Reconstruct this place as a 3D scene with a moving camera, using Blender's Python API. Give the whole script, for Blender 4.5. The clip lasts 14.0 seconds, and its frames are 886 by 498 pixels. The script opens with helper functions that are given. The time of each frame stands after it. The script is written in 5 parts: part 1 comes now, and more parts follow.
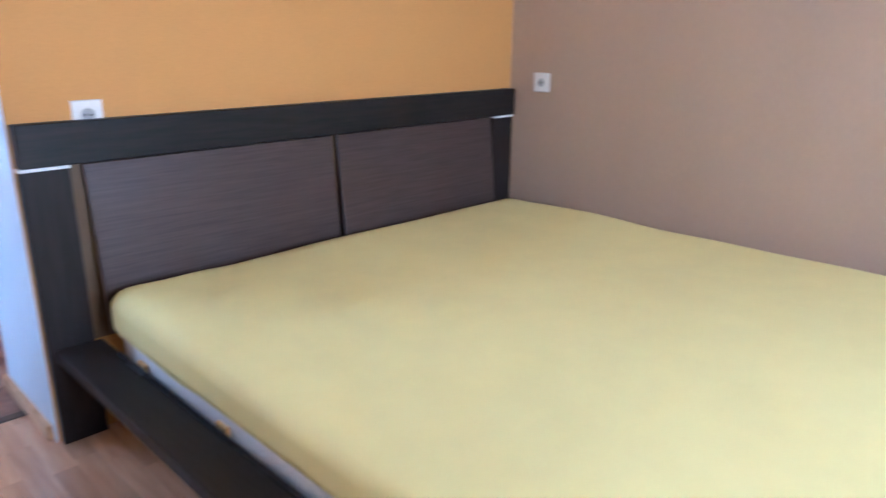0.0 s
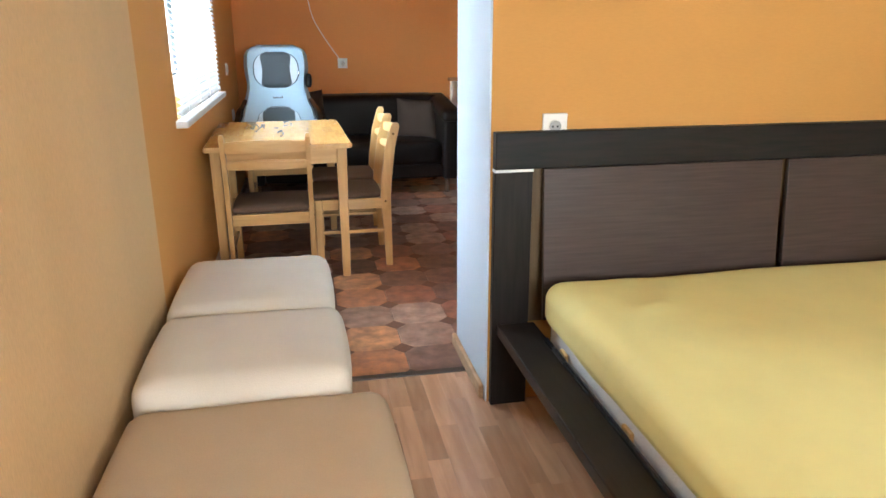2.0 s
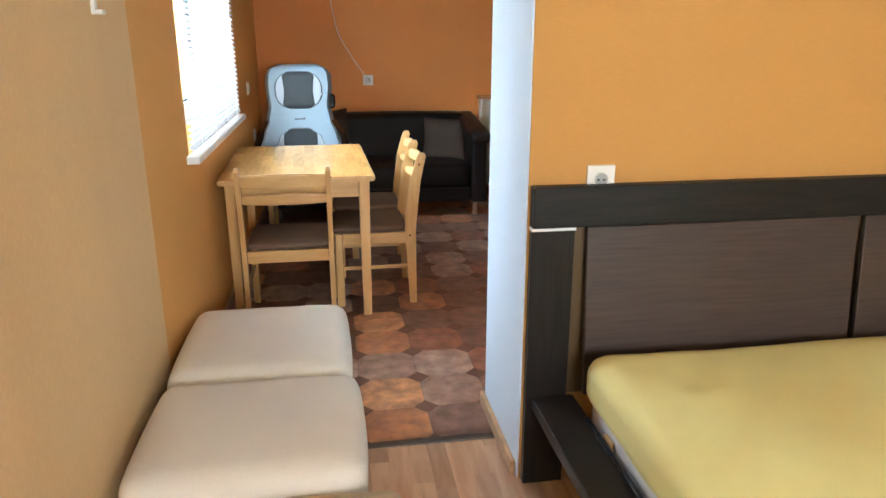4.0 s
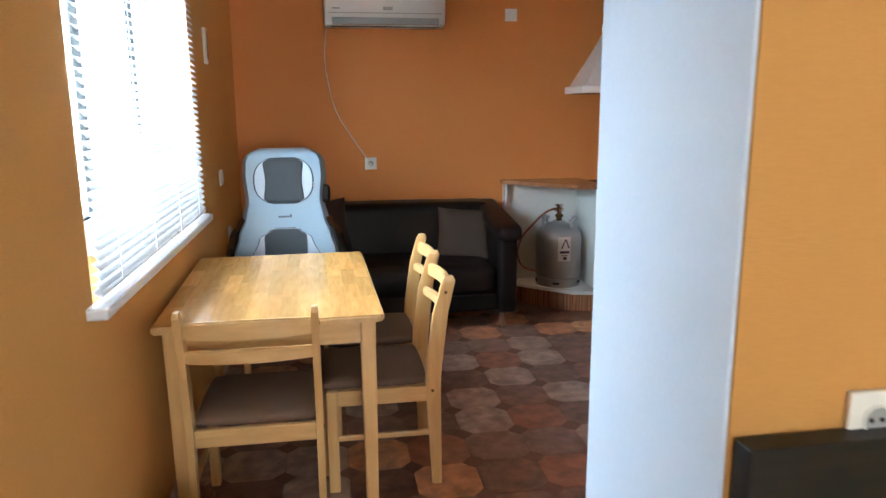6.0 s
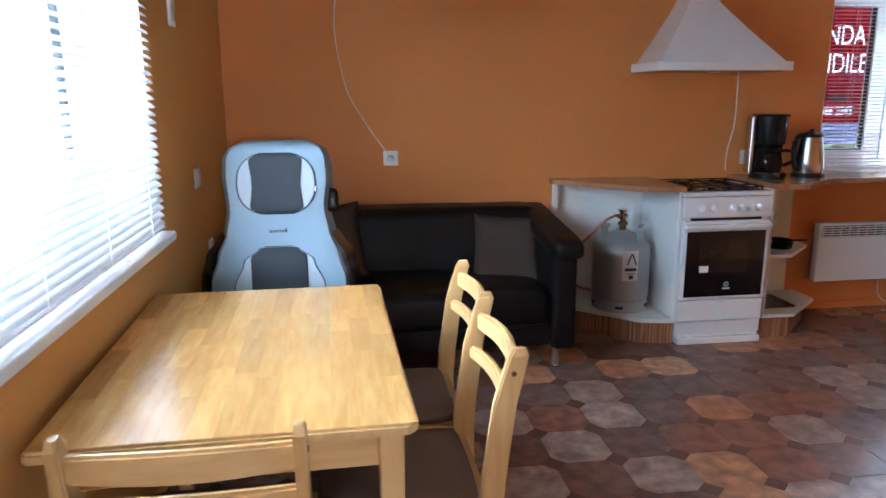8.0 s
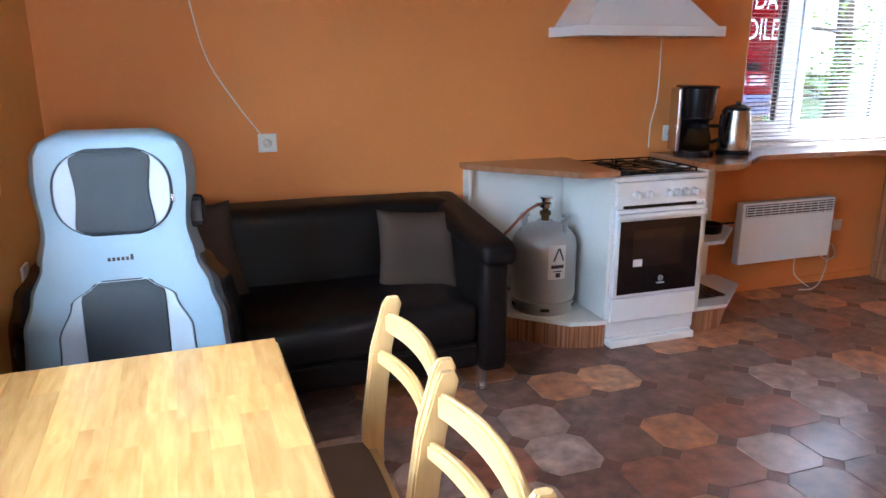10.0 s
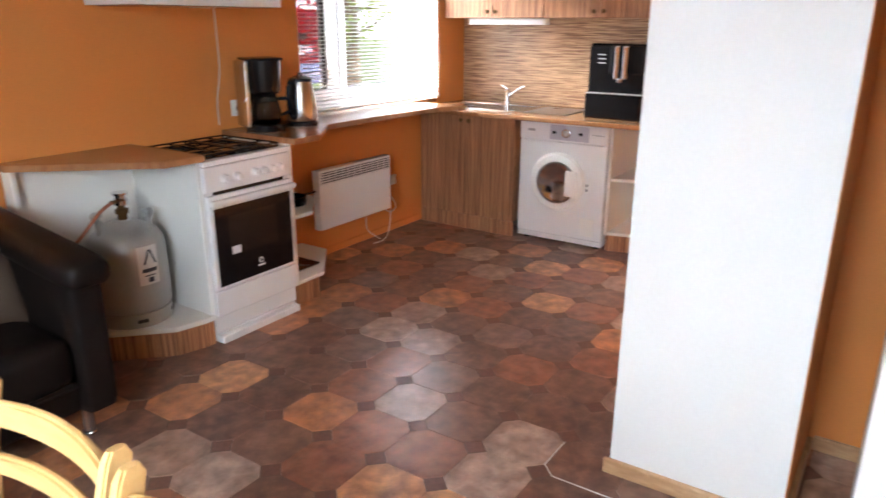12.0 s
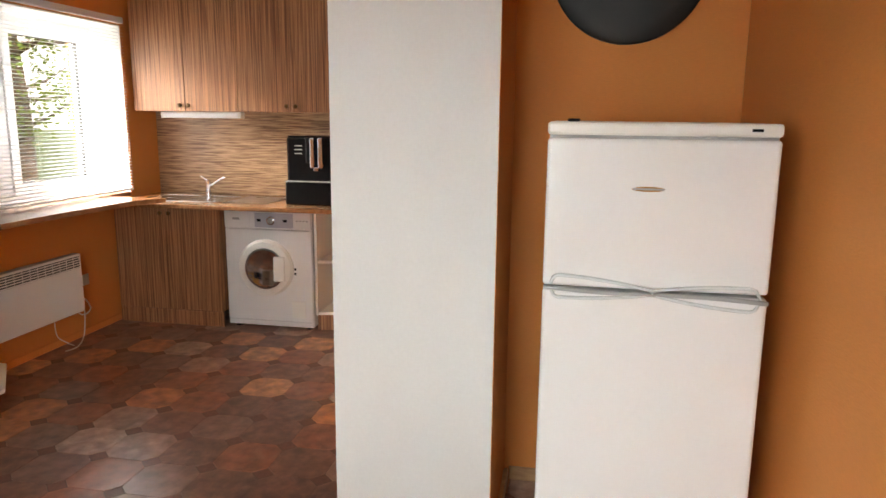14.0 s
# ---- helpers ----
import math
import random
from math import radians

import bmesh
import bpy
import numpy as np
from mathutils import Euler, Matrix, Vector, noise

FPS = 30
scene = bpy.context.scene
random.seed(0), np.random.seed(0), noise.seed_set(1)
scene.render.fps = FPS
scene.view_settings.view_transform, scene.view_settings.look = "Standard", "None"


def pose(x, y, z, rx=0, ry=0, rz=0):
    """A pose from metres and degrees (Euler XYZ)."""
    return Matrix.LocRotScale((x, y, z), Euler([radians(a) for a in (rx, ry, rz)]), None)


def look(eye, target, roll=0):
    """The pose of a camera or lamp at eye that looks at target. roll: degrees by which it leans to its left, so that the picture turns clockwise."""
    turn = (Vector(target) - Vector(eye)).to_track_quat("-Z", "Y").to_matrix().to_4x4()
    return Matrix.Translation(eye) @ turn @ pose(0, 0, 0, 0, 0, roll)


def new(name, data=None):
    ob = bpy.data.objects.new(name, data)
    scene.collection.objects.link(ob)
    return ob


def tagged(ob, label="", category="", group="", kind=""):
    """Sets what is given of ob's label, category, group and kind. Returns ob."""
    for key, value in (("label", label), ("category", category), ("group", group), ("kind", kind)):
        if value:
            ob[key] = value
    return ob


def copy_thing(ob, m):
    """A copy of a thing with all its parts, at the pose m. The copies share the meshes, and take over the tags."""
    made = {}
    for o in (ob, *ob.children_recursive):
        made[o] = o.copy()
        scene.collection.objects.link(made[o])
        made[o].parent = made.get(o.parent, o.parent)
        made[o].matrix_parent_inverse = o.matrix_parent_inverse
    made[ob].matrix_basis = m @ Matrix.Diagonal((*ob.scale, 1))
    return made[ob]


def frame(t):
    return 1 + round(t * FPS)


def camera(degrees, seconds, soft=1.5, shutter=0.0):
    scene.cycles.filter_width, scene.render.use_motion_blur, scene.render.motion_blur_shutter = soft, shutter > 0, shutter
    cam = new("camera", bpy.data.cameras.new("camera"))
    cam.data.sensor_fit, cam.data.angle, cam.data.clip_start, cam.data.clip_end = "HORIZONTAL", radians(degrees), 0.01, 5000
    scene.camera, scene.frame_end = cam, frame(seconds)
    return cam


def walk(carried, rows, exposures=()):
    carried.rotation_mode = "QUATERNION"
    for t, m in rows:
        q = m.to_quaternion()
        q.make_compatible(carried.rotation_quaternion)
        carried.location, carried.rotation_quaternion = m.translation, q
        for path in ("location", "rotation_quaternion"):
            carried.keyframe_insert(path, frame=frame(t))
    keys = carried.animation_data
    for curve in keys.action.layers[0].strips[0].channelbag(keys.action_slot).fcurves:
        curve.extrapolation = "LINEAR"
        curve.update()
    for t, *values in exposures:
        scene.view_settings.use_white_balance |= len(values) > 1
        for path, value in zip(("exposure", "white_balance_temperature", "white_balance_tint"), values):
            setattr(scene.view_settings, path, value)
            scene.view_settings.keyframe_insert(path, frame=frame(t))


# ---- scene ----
cam = camera(64.7, 14.0, shutter=0.4)
PATH = [
    (0, (0.106, 0.278, 1.193), (1.467, 1.619, 0.601), 0.6),
    (0.5, (0.105, 0.268, 1.194), (1.145, 1.863, 0.584), 0.1),
    (1, (0.065, 0.26, 1.211), (0.858, 1.993, 0.604), 0.0),
    (1.5, (0.021, 0.256, 1.215), (0.588, 2.08, 0.624), -0.0),
    (2, (0.035, 0.25, 1.247), (0.402, 2.125, 0.657), -0.2),
    (4.5, (0.105, 0.734, 1.375), (0.402, 2.626, 0.798), -0.0),
    (5, (0.151, 1.015, 1.396), (0.459, 2.933, 0.921), -0.1),
    (5.5, (0.108, 1.335, 1.393), (0.419, 3.267, 0.981), -0.1),
    (6, (0.109, 1.61, 1.374), (0.418, 3.546, 0.979), -0.4),
    (6.5, (0.133, 1.911, 1.364), (0.436, 3.848, 0.971), -0.2),
    (7, (0.126, 2.147, 1.35), (0.394, 4.09, 0.957), -0.3),
    (7.5, (0.1, 2.377, 1.355), (0.34, 4.323, 0.959), -0.3),
    (8, (0.142, 2.546, 1.34), (0.406, 4.482, 0.913), -0.3),
    (8.5, (0.178, 2.743, 1.33), (0.59, 4.648, 0.882), -0.3),
    (11, (0.05, 3.477, 1.38), (1.063, 5.083, 0.752), 0.2),
    (11.5, (0.036, 3.543, 1.388), (1.428, 4.838, 0.767), 0.3),
    (12, (0.042, 3.527, 1.404), (1.623, 4.585, 0.786), 0.2),
    (12.5, (-0.001, 3.483, 1.425), (1.717, 4.313, 0.828), 0.3),
    (13, (-0.041, 3.434, 1.439), (1.803, 4.017, 0.93), 0.5),
    (13.5, (-0.068, 3.424, 1.416), (1.844, 3.841, 1.005), 0.5),
    (14, (-0.081, 3.438, 1.413), (1.853, 3.787, 1.041), 0.6),
]
EXPOSURES = [(0, 1.8, 4600, 14), (0.5, 1.75, 5300, 26), (1, 1.85, 5800, 16), (2, 1.9, 6000, 4), (5, 1.7, 6200, 4), (7.5, 1.52, 5600, 8), (8.7, 1.55, 5350, 8), (10.8, 2.15, 5700, 10), (11.6, 2.15, 6400, 12), (12.4, 1.62, 7100, 14), (13, 1.38, 7700, 14), (14, 1.36, 8000, 14)]
walk(cam, [(t, look(eye, target, roll)) for t, eye, target, roll in PATH], EXPOSURES)

# ---- world and large lights ----
world = bpy.data.worlds.new("sky")
scene.world = world
world.use_nodes = True
sky = world.node_tree.nodes.new("ShaderNodeTexSky")
sky.sky_type, sky.sun_disc = "NISHITA", False
sky.sun_elevation, sky.sun_rotation = radians(48), radians(200)
backgr = world.node_tree.nodes["Background"]
world.node_tree.links.new(sky.outputs["Color"], backgr.inputs["Color"])
backgr.inputs["Strength"].default_value = 0.15
sun = new("sun", bpy.data.lights.new("sun", "SUN"))
sun.data.energy, sun.data.angle, sun.data.color = 3.5, radians(12), (1.0, 0.96, 0.9)
sun.matrix_basis = look((2, -6, 9), (2, 3, 0))


def window_light(name, m, w, h, watts, color):
    """Sky light as an added area lamp, in a window's opening or outside it."""
    lamp = bpy.data.lights.new(name, "AREA")
    lamp.shape, lamp.size, lamp.size_y, lamp.energy, lamp.color = "RECTANGLE", w, h, watts, color
    ob = new(name, lamp)
    ob.matrix_basis = m
    return ob


window_light("window_light_side", look((-0.86, 4.21, 1.46), (1, 4.21, 1.2)), 1.6, 1.3, 72, (0.72, 0.87, 1.0))
window_light("window_light_back", look((0.95, -1.95, 1.5), (0.95, 1.0, 1.3)), 1.9, 1.4, 46, (0.94, 0.97, 1.0))
# Added lamp out of sight over the garden, brightens the kitchen.
window_light("added_light_kitchen", look((3.6, 9.4, 3.05), (3.4, 6.0, 1.0)), 3.0, 1.1, 850, (0.82, 0.92, 1.0))


# ---- materials ----
def mat(name, color, rough=0.5, metal=0.0, vary=0.08, scale=6.0, fine=120.0, bump=0.05, random_value=0.0, coat=0.0, stretch=(1, 1, 1), spec=0.5):
    """A painted, moulded or woven surface: broad blotches, fine grain, slight relief."""
    m = bpy.data.materials.new(name)
    m.use_nodes = True
    nt = m.node_tree
    N, L = nt.nodes, nt.links
    b = N["Principled BSDF"]
    tc = N.new("ShaderNodeTexCoord")
    mp = N.new("ShaderNodeMapping")
    mp.inputs["Scale"].default_value = stretch
    L.new(tc.outputs["Object"], mp.inputs["Vector"])
    n1 = N.new("ShaderNodeTexNoise")
    n1.inputs["Scale"].default_value, n1.inputs["Detail"].default_value = scale, 4
    n2 = N.new("ShaderNodeTexNoise")
    n2.inputs["Scale"].default_value, n2.inputs["Detail"].default_value = fine, 3
    for n in (n1, n2):
        L.new(mp.outputs["Vector"], n.inputs["Vector"])
    add = N.new("ShaderNodeMath")
    add.operation = "ADD"
    L.new(n1.outputs["Fac"], add.inputs[0])
    L.new(n2.outputs["Fac"], add.inputs[1])
    last = add.outputs[0]
    if random_value:
        info = N.new("ShaderNodeObjectInfo")
        ma = N.new("ShaderNodeMath")
        ma.operation = "MULTIPLY_ADD"
        L.new(info.outputs["Random"], ma.inputs[0])
        ma.inputs[1].default_value = random_value
        L.new(last, ma.inputs[2])
        last = ma.outputs[0]
    mr = N.new("ShaderNodeMapRange")
    mr.inputs[1].default_value, mr.inputs[2].default_value = 0.5, 1.5 + random_value
    mr.inputs[3].default_value, mr.inputs[4].default_value = 1 - vary, 1 + vary
    L.new(last, mr.inputs[0])
    hsv = N.new("ShaderNodeHueSaturation")
    hsv.inputs["Color"].default_value = (*color, 1)
    L.new(mr.outputs[0], hsv.inputs["Value"])
    L.new(hsv.outputs["Color"], b.inputs["Base Color"])
    rr = N.new("ShaderNodeMapRange")
    rr.inputs[3].default_value, rr.inputs[4].default_value = max(rough - 0.08, 0.02), min(rough + 0.08, 1)
    L.new(n1.outputs["Fac"], rr.inputs[0])
    L.new(rr.outputs[0], b.inputs["Roughness"])
    b.inputs["Metallic"].default_value = metal
    b.inputs["Coat Weight"].default_value = coat
    b.inputs["Coat Roughness"].default_value = 0.15
    b.inputs["Specular IOR Level"].default_value = spec
    if bump:
        bp = N.new("ShaderNodeBump")
        bp.inputs["Strength"].default_value, bp.inputs["Distance"].default_value = bump, 0.004
        L.new(n2.outputs["Fac"], bp.inputs["Height"])
        L.new(bp.outputs[0], b.inputs["Normal"])
    return m


def wood(name, dark, light, rough=0.4, stretch=(1, 1, 14), scale=3.0, random_value=0.0, coat=0.0, contrast=(0.35, 0.65), bump=0.08, spec=0.5):
    """Grain or printed stripes that run along the axis with the small factor."""
    m = bpy.data.materials.new(name)
    m.use_nodes = True
    nt = m.node_tree
    N, L = nt.nodes, nt.links
    b = N["Principled BSDF"]
    tc = N.new("ShaderNodeTexCoord")
    mp = N.new("ShaderNodeMapping")
    mp.inputs["Scale"].default_value = stretch
    L.new(tc.outputs["Object"], mp.inputs["Vector"])
    vec = mp.outputs["Vector"]
    info = N.new("ShaderNodeObjectInfo")
    if random_value:
        va = N.new("ShaderNodeVectorMath")
        va.operation = "ADD"
        sc = N.new("ShaderNodeMath")
        sc.operation = "MULTIPLY"
        sc.inputs[1].default_value = 37.0
        L.new(info.outputs["Random"], sc.inputs[0])
        L.new(vec, va.inputs[0])
        L.new(sc.outputs[0], va.inputs[1])
        vec = va.outputs[0]
    n1 = N.new("ShaderNodeTexNoise")
    n1.inputs["Scale"].default_value, n1.inputs["Detail"].default_value, n1.inputs["Distortion"].default_value = scale, 6, 0.4
    L.new(vec, n1.inputs["Vector"])
    ramp = N.new("ShaderNodeValToRGB")
    ramp.color_ramp.elements[0].position, ramp.color_ramp.elements[1].position = contrast
    ramp.color_ramp.elements[0].color, ramp.color_ramp.elements[1].color = (*dark, 1), (*light, 1)
    L.new(n1.outputs["Fac"], ramp.inputs["Fac"])
    hsv = N.new("ShaderNodeHueSaturation")
    L.new(ramp.outputs["Color"], hsv.inputs["Color"])
    if random_value:
        mr = N.new("ShaderNodeMapRange")
        mr.inputs[3].default_value, mr.inputs[4].default_value = 1 - random_value, 1 + random_value
        L.new(info.outputs["Random"], mr.inputs[0])
        L.new(mr.outputs[0], hsv.inputs["Value"])
    L.new(hsv.outputs["Color"], b.inputs["Base Color"])
    b.inputs["Roughness"].default_value = rough
    b.inputs["Specular IOR Level"].default_value = spec
    b.inputs["Coat Weight"].default_value = coat
    b.inputs["Coat Roughness"].default_value = 0.12
    bp = N.new("ShaderNodeBump")
    bp.inputs["Strength"].default_value, bp.inputs["Distance"].default_value = bump, 0.003
    L.new(n1.outputs["Fac"], bp.inputs["Height"])
    L.new(bp.outputs[0], b.inputs["Normal"])
    return m


def tile_mat():
    """Printed stone tiles: each its own rust, brown or grey, with clouds and worn edges."""
    m = bpy.data.materials.new("slate_print_tile")
    m.use_nodes = True
    N, L = m.node_tree.nodes, m.node_tree.links
    b = N["Principled BSDF"]
    info = N.new("ShaderNodeObjectInfo")
    ramp = N.new("ShaderNodeValToRGB")
    cr = ramp.color_ramp
    cr.interpolation = "CONSTANT"
    stops = [(0.0, (0.125, 0.06, 0.042)), (0.2, (0.24, 0.085, 0.045)), (0.36, (0.18, 0.105, 0.08)), (0.5, (0.42, 0.17, 0.075)),
             (0.6, (0.36, 0.25, 0.195)), (0.74, (0.16, 0.075, 0.05)), (0.86, (0.30, 0.195, 0.145)), (0.95, (0.50, 0.24, 0.11))]
    while len(cr.elements) < len(stops):
        cr.elements.new(0.5)
    for e, (p, c) in zip(cr.elements, stops):
        e.position, e.color = p, (*c, 1)
    L.new(info.outputs["Random"], ramp.inputs["Fac"])
    geo = N.new("ShaderNodeNewGeometry")
    n1 = N.new("ShaderNodeTexNoise")
    n1.inputs["Scale"].default_value, n1.inputs["Detail"].default_value, n1.inputs["Distortion"].default_value = 11, 7, 0.8
    n1.inputs["Roughness"].default_value = 0.65
    L.new(geo.outputs["Position"], n1.inputs["Vector"])
    r2 = N.new("ShaderNodeValToRGB")
    r2.color_ramp.elements[0].position, r2.color_ramp.elements[1].position = 0.42, 0.62
    L.new(n1.outputs["Fac"], r2.inputs["Fac"])
    mix = N.new("ShaderNodeMix")
    mix.data_type = "RGBA"
    half = N.new("ShaderNodeMath")
    half.operation = "MULTIPLY"
    half.inputs[1].default_value = 0.52
    L.new(r2.outputs["Color"], half.inputs[0])
    L.new(half.outputs[0], mix.inputs[0])
    L.new(ramp.outputs["Color"], mix.inputs["A"])
    mix.inputs["B"].default_value = (0.23, 0.115, 0.078, 1)
    n2 = N.new("ShaderNodeTexNoise")
    n2.inputs["Scale"].default_value, n2.inputs["Detail"].default_value = 14, 7
    L.new(geo.outputs["Position"], n2.inputs["Vector"])
    mr = N.new("ShaderNodeMapRange")
    mr.inputs[1].default_value, mr.inputs[2].default_value = 0.3, 0.7
    mr.inputs[3].default_value, mr.inputs[4].default_value = 0.75, 1.75
    L.new(n2.outputs["Fac"], mr.inputs[0])
    hsv = N.new("ShaderNodeHueSaturation")
    L.new(mix.outputs["Result"], hsv.inputs["Color"])
    L.new(mr.outputs[0], hsv.inputs["Value"])
    L.new(hsv.outputs["Color"], b.inputs["Base Color"])
    b.inputs["Roughness"].default_value = 0.3
    bp = N.new("ShaderNodeBump")
    bp.inputs["Strength"].default_value, bp.inputs["Distance"].default_value = 0.10, 0.002
    L.new(n2.outputs["Fac"], bp.inputs["Height"])
    L.new(bp.outputs[0], b.inputs["Normal"])
    return m


def glass_mat():
    m = bpy.data.materials.new("window_glass")
    m.use_nodes = True
    b = m.node_tree.nodes["Principled BSDF"]
    b.inputs["Transmission Weight"].default_value, b.inputs["Roughness"].default_value, b.inputs["IOR"].default_value = 1.0, 0.0, 1.45
    return m


def thin_slat_mat(name, share):
    """Thin white slat that lets some daylight through."""
    m = bpy.data.materials.new(name)
    m.use_nodes = True
    N, L = m.node_tree.nodes, m.node_tree.links
    b = N["Principled BSDF"]
    b.inputs["Base Color"].default_value, b.inputs["Roughness"].default_value = (0.82, 0.84, 0.86, 1), 0.4
    tr = N.new("ShaderNodeBsdfTranslucent")
    tr.inputs["Color"].default_value = (0.8, 0.84, 0.88, 1)
    mx = N.new("ShaderNodeMixShader")
    mx.inputs[0].default_value = share
    L.new(b.outputs[0], mx.inputs[1])
    L.new(tr.outputs[0], mx.inputs[2])
    L.new(mx.outputs[0], N["Material Output"].inputs["Surface"])
    return m


ORANGE = mat("orange_wallpaper", (0.70, 0.255, 0.062), 0.75, vary=0.07, scale=1.6, fine=160, bump=0.22, stretch=(0.35, 0.35, 1.6))
# One amber wallpaper in two tones: west wall brighter, partition dimmer, for their light.
AMBER_LIT = mat("amber_wallpaper_lit", (0.70, 0.335, 0.08), 0.75, vary=0.06, scale=1.6, fine=160, bump=0.22, stretch=(0.35, 0.35, 1.6))
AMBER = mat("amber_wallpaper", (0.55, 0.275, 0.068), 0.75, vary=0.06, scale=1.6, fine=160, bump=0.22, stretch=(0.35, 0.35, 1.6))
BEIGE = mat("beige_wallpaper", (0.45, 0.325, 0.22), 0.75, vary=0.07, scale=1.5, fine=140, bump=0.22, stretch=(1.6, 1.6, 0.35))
PALEBLUE = mat("pale_blue_white_paint", (0.60, 0.68, 0.79), 0.6, vary=0.03, scale=2.5, fine=90, bump=0.12)
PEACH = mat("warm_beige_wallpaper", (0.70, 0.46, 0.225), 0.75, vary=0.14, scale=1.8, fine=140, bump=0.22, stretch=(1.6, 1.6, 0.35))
WHITEWALL = mat("white_painted_wall", (0.74, 0.72, 0.69), 0.6, vary=0.04, scale=2.5, fine=90, bump=0.12)
CEIL = mat("white_ceiling", (0.8, 0.79, 0.77), 0.8, vary=0.03, scale=2, fine=60, bump=0.05)
PVC = mat("white_pvc", (0.8, 0.81, 0.82), 0.3, vary=0.02, bump=0)
ENAMEL = mat("white_enamel", (0.8, 0.8, 0.79), 0.22, vary=0.02, scale=3, bump=0.0, coat=0.3)
FRIDGEM = mat("glossy_white_fridge_paint", (0.8, 0.8, 0.79), 0.12, vary=0.02, scale=3, bump=0.0, coat=0.5)
MELAMINE = mat("white_melamine", (0.78, 0.78, 0.74), 0.38, vary=0.03, scale=4, bump=0.02)
PLASTIC_W = mat("white_plastic", (0.78, 0.77, 0.72), 0.35, vary=0.02, bump=0)
GREYGAP = mat("dark_gasket_and_slot", (0.03, 0.03, 0.03), 0.6, vary=0.1)
BLACK = mat("black_plastic", (0.009, 0.009, 0.010), 0.25, vary=0.15, bump=0.02, spec=0.3)
BLACKGLOSS = mat("black_glass", (0.005, 0.005, 0.006), 0.08, vary=0.1, bump=0, spec=0.2)
STEEL = mat("brushed_steel", (0.55, 0.55, 0.54), 0.25, 1.0, vary=0.06, scale=8, fine=200, bump=0.03)
CHROME = mat("chrome", (0.75, 0.75, 0.76), 0.12, 1.0, vary=0.03, bump=0)
ALU = mat("grey_aluminium_paint", (0.42, 0.43, 0.42), 0.36, 0.5, vary=0.08, scale=5, fine=90, bump=0.03)
LEATHER = mat("dark_brown_leatherette", (0.007, 0.0045, 0.004), 0.45, vary=0.25, scale=5, fine=260, bump=0.15, spec=0.2)
TAUPE = mat("taupe_fabric", (0.052, 0.030, 0.019), 0.9, vary=0.15, scale=10, fine=350, bump=0.4)
SEATFAB = mat("brown_seat_fabric", (0.15, 0.093, 0.062), 0.9, vary=0.12, scale=8, fine=350, bump=0.3)
CREAM = mat("cream_upholstery", (0.72, 0.64, 0.54), 0.9, vary=0.06, scale=7, fine=260, bump=0.25)
SAND = mat("sand_upholstery", (0.54, 0.40, 0.26), 0.9, vary=0.06, scale=7, fine=260, bump=0.25)
SHEET = mat("yellow_fitted_sheet", (0.78, 0.69, 0.29), 0.75, vary=0.05, scale=3, fine=9, bump=0.5)
MATTRESS = mat("white_mattress_ticking", (0.7, 0.7, 0.72), 0.85, vary=0.06, scale=9, fine=150, bump=0.3)
WENGE = wood("wenge_veneer", (0.009, 0.010, 0.009), (0.021, 0.016, 0.014), 0.42, (1.2, 14, 14), 5, contrast=(0.3, 0.7), spec=0.22)
WENGEV = wood("wenge_veneer_upright", (0.013, 0.010, 0.009), (0.021, 0.016, 0.014), 0.42, (14, 14, 1.2), 5, contrast=(0.3, 0.7), spec=0.22)
WENGEY = wood("wenge_veneer_rail", (0.013, 0.010, 0.009), (0.021, 0.016, 0.014), 0.42, (14, 1.2, 14), 5, contrast=(0.3, 0.7), spec=0.22)
WENGELIGHT = wood("brown_panel_veneer", (0.042, 0.027, 0.022), (0.068, 0.045, 0.037), 0.4, (1.0, 20, 24), 6, contrast=(0.3, 0.7), spec=0.4)
GAPSHADE = wood("dark_olive_gap_shade", (0.075, 0.042, 0.014), (0.12, 0.07, 0.025), 0.5, (14, 14, 1.2), 4, contrast=(0.3, 0.7))
BIRCH = wood("lacquered_rubberwood", (0.58, 0.34, 0.125), (0.70, 0.445, 0.185), 0.32, (10, 10, 1.2), 4, coat=0.25, contrast=(0.3, 0.7), bump=0.03)
STAVE = wood("rubberwood_stave", (0.60, 0.30, 0.082), (0.74, 0.43, 0.142), 0.25, (14, 2, 14), 4, 0.18, coat=0.4, contrast=(0.3, 0.7), bump=0.02)
ZEBRA = wood("striped_wood_laminate", (0.17, 0.062, 0.027), (0.50, 0.24, 0.115), 0.42, (32, 32, 0.5), 3.2, 0.05, contrast=(0.36, 0.62), bump=0.03)
BACKSPL = wood("horizontal_striped_laminate", (0.17, 0.075, 0.033), (0.52, 0.31, 0.17), 0.4, (1, 1.6, 34), 3.2, contrast=(0.36, 0.62), bump=0.03)
COUNTER = wood("brown_worktop_laminate", (0.30, 0.13, 0.06), (0.42, 0.21, 0.10), 0.22, (3, 10, 3), 5, coat=0.3, bump=0.02)
LAMINATE = wood("beech_laminate", (0.45, 0.24, 0.13), (0.58, 0.34, 0.20), 0.3, (7, 0.8, 1), 4, 0.2, coat=0.25, bump=0.02)
SKIRT = wood("beech_skirting", (0.42, 0.24, 0.12), (0.56, 0.35, 0.19), 0.4, (3, 3, 14), 4, bump=0.03)
TILE = tile_mat()
GROUT = mat("dark_tile_joint", (0.14, 0.085, 0.062), 0.6, vary=0.15, scale=20)
DOT = mat("small_tile_inset", (0.17, 0.072, 0.048), 0.45, vary=0.4, scale=3, fine=60)
GLASS = glass_mat()
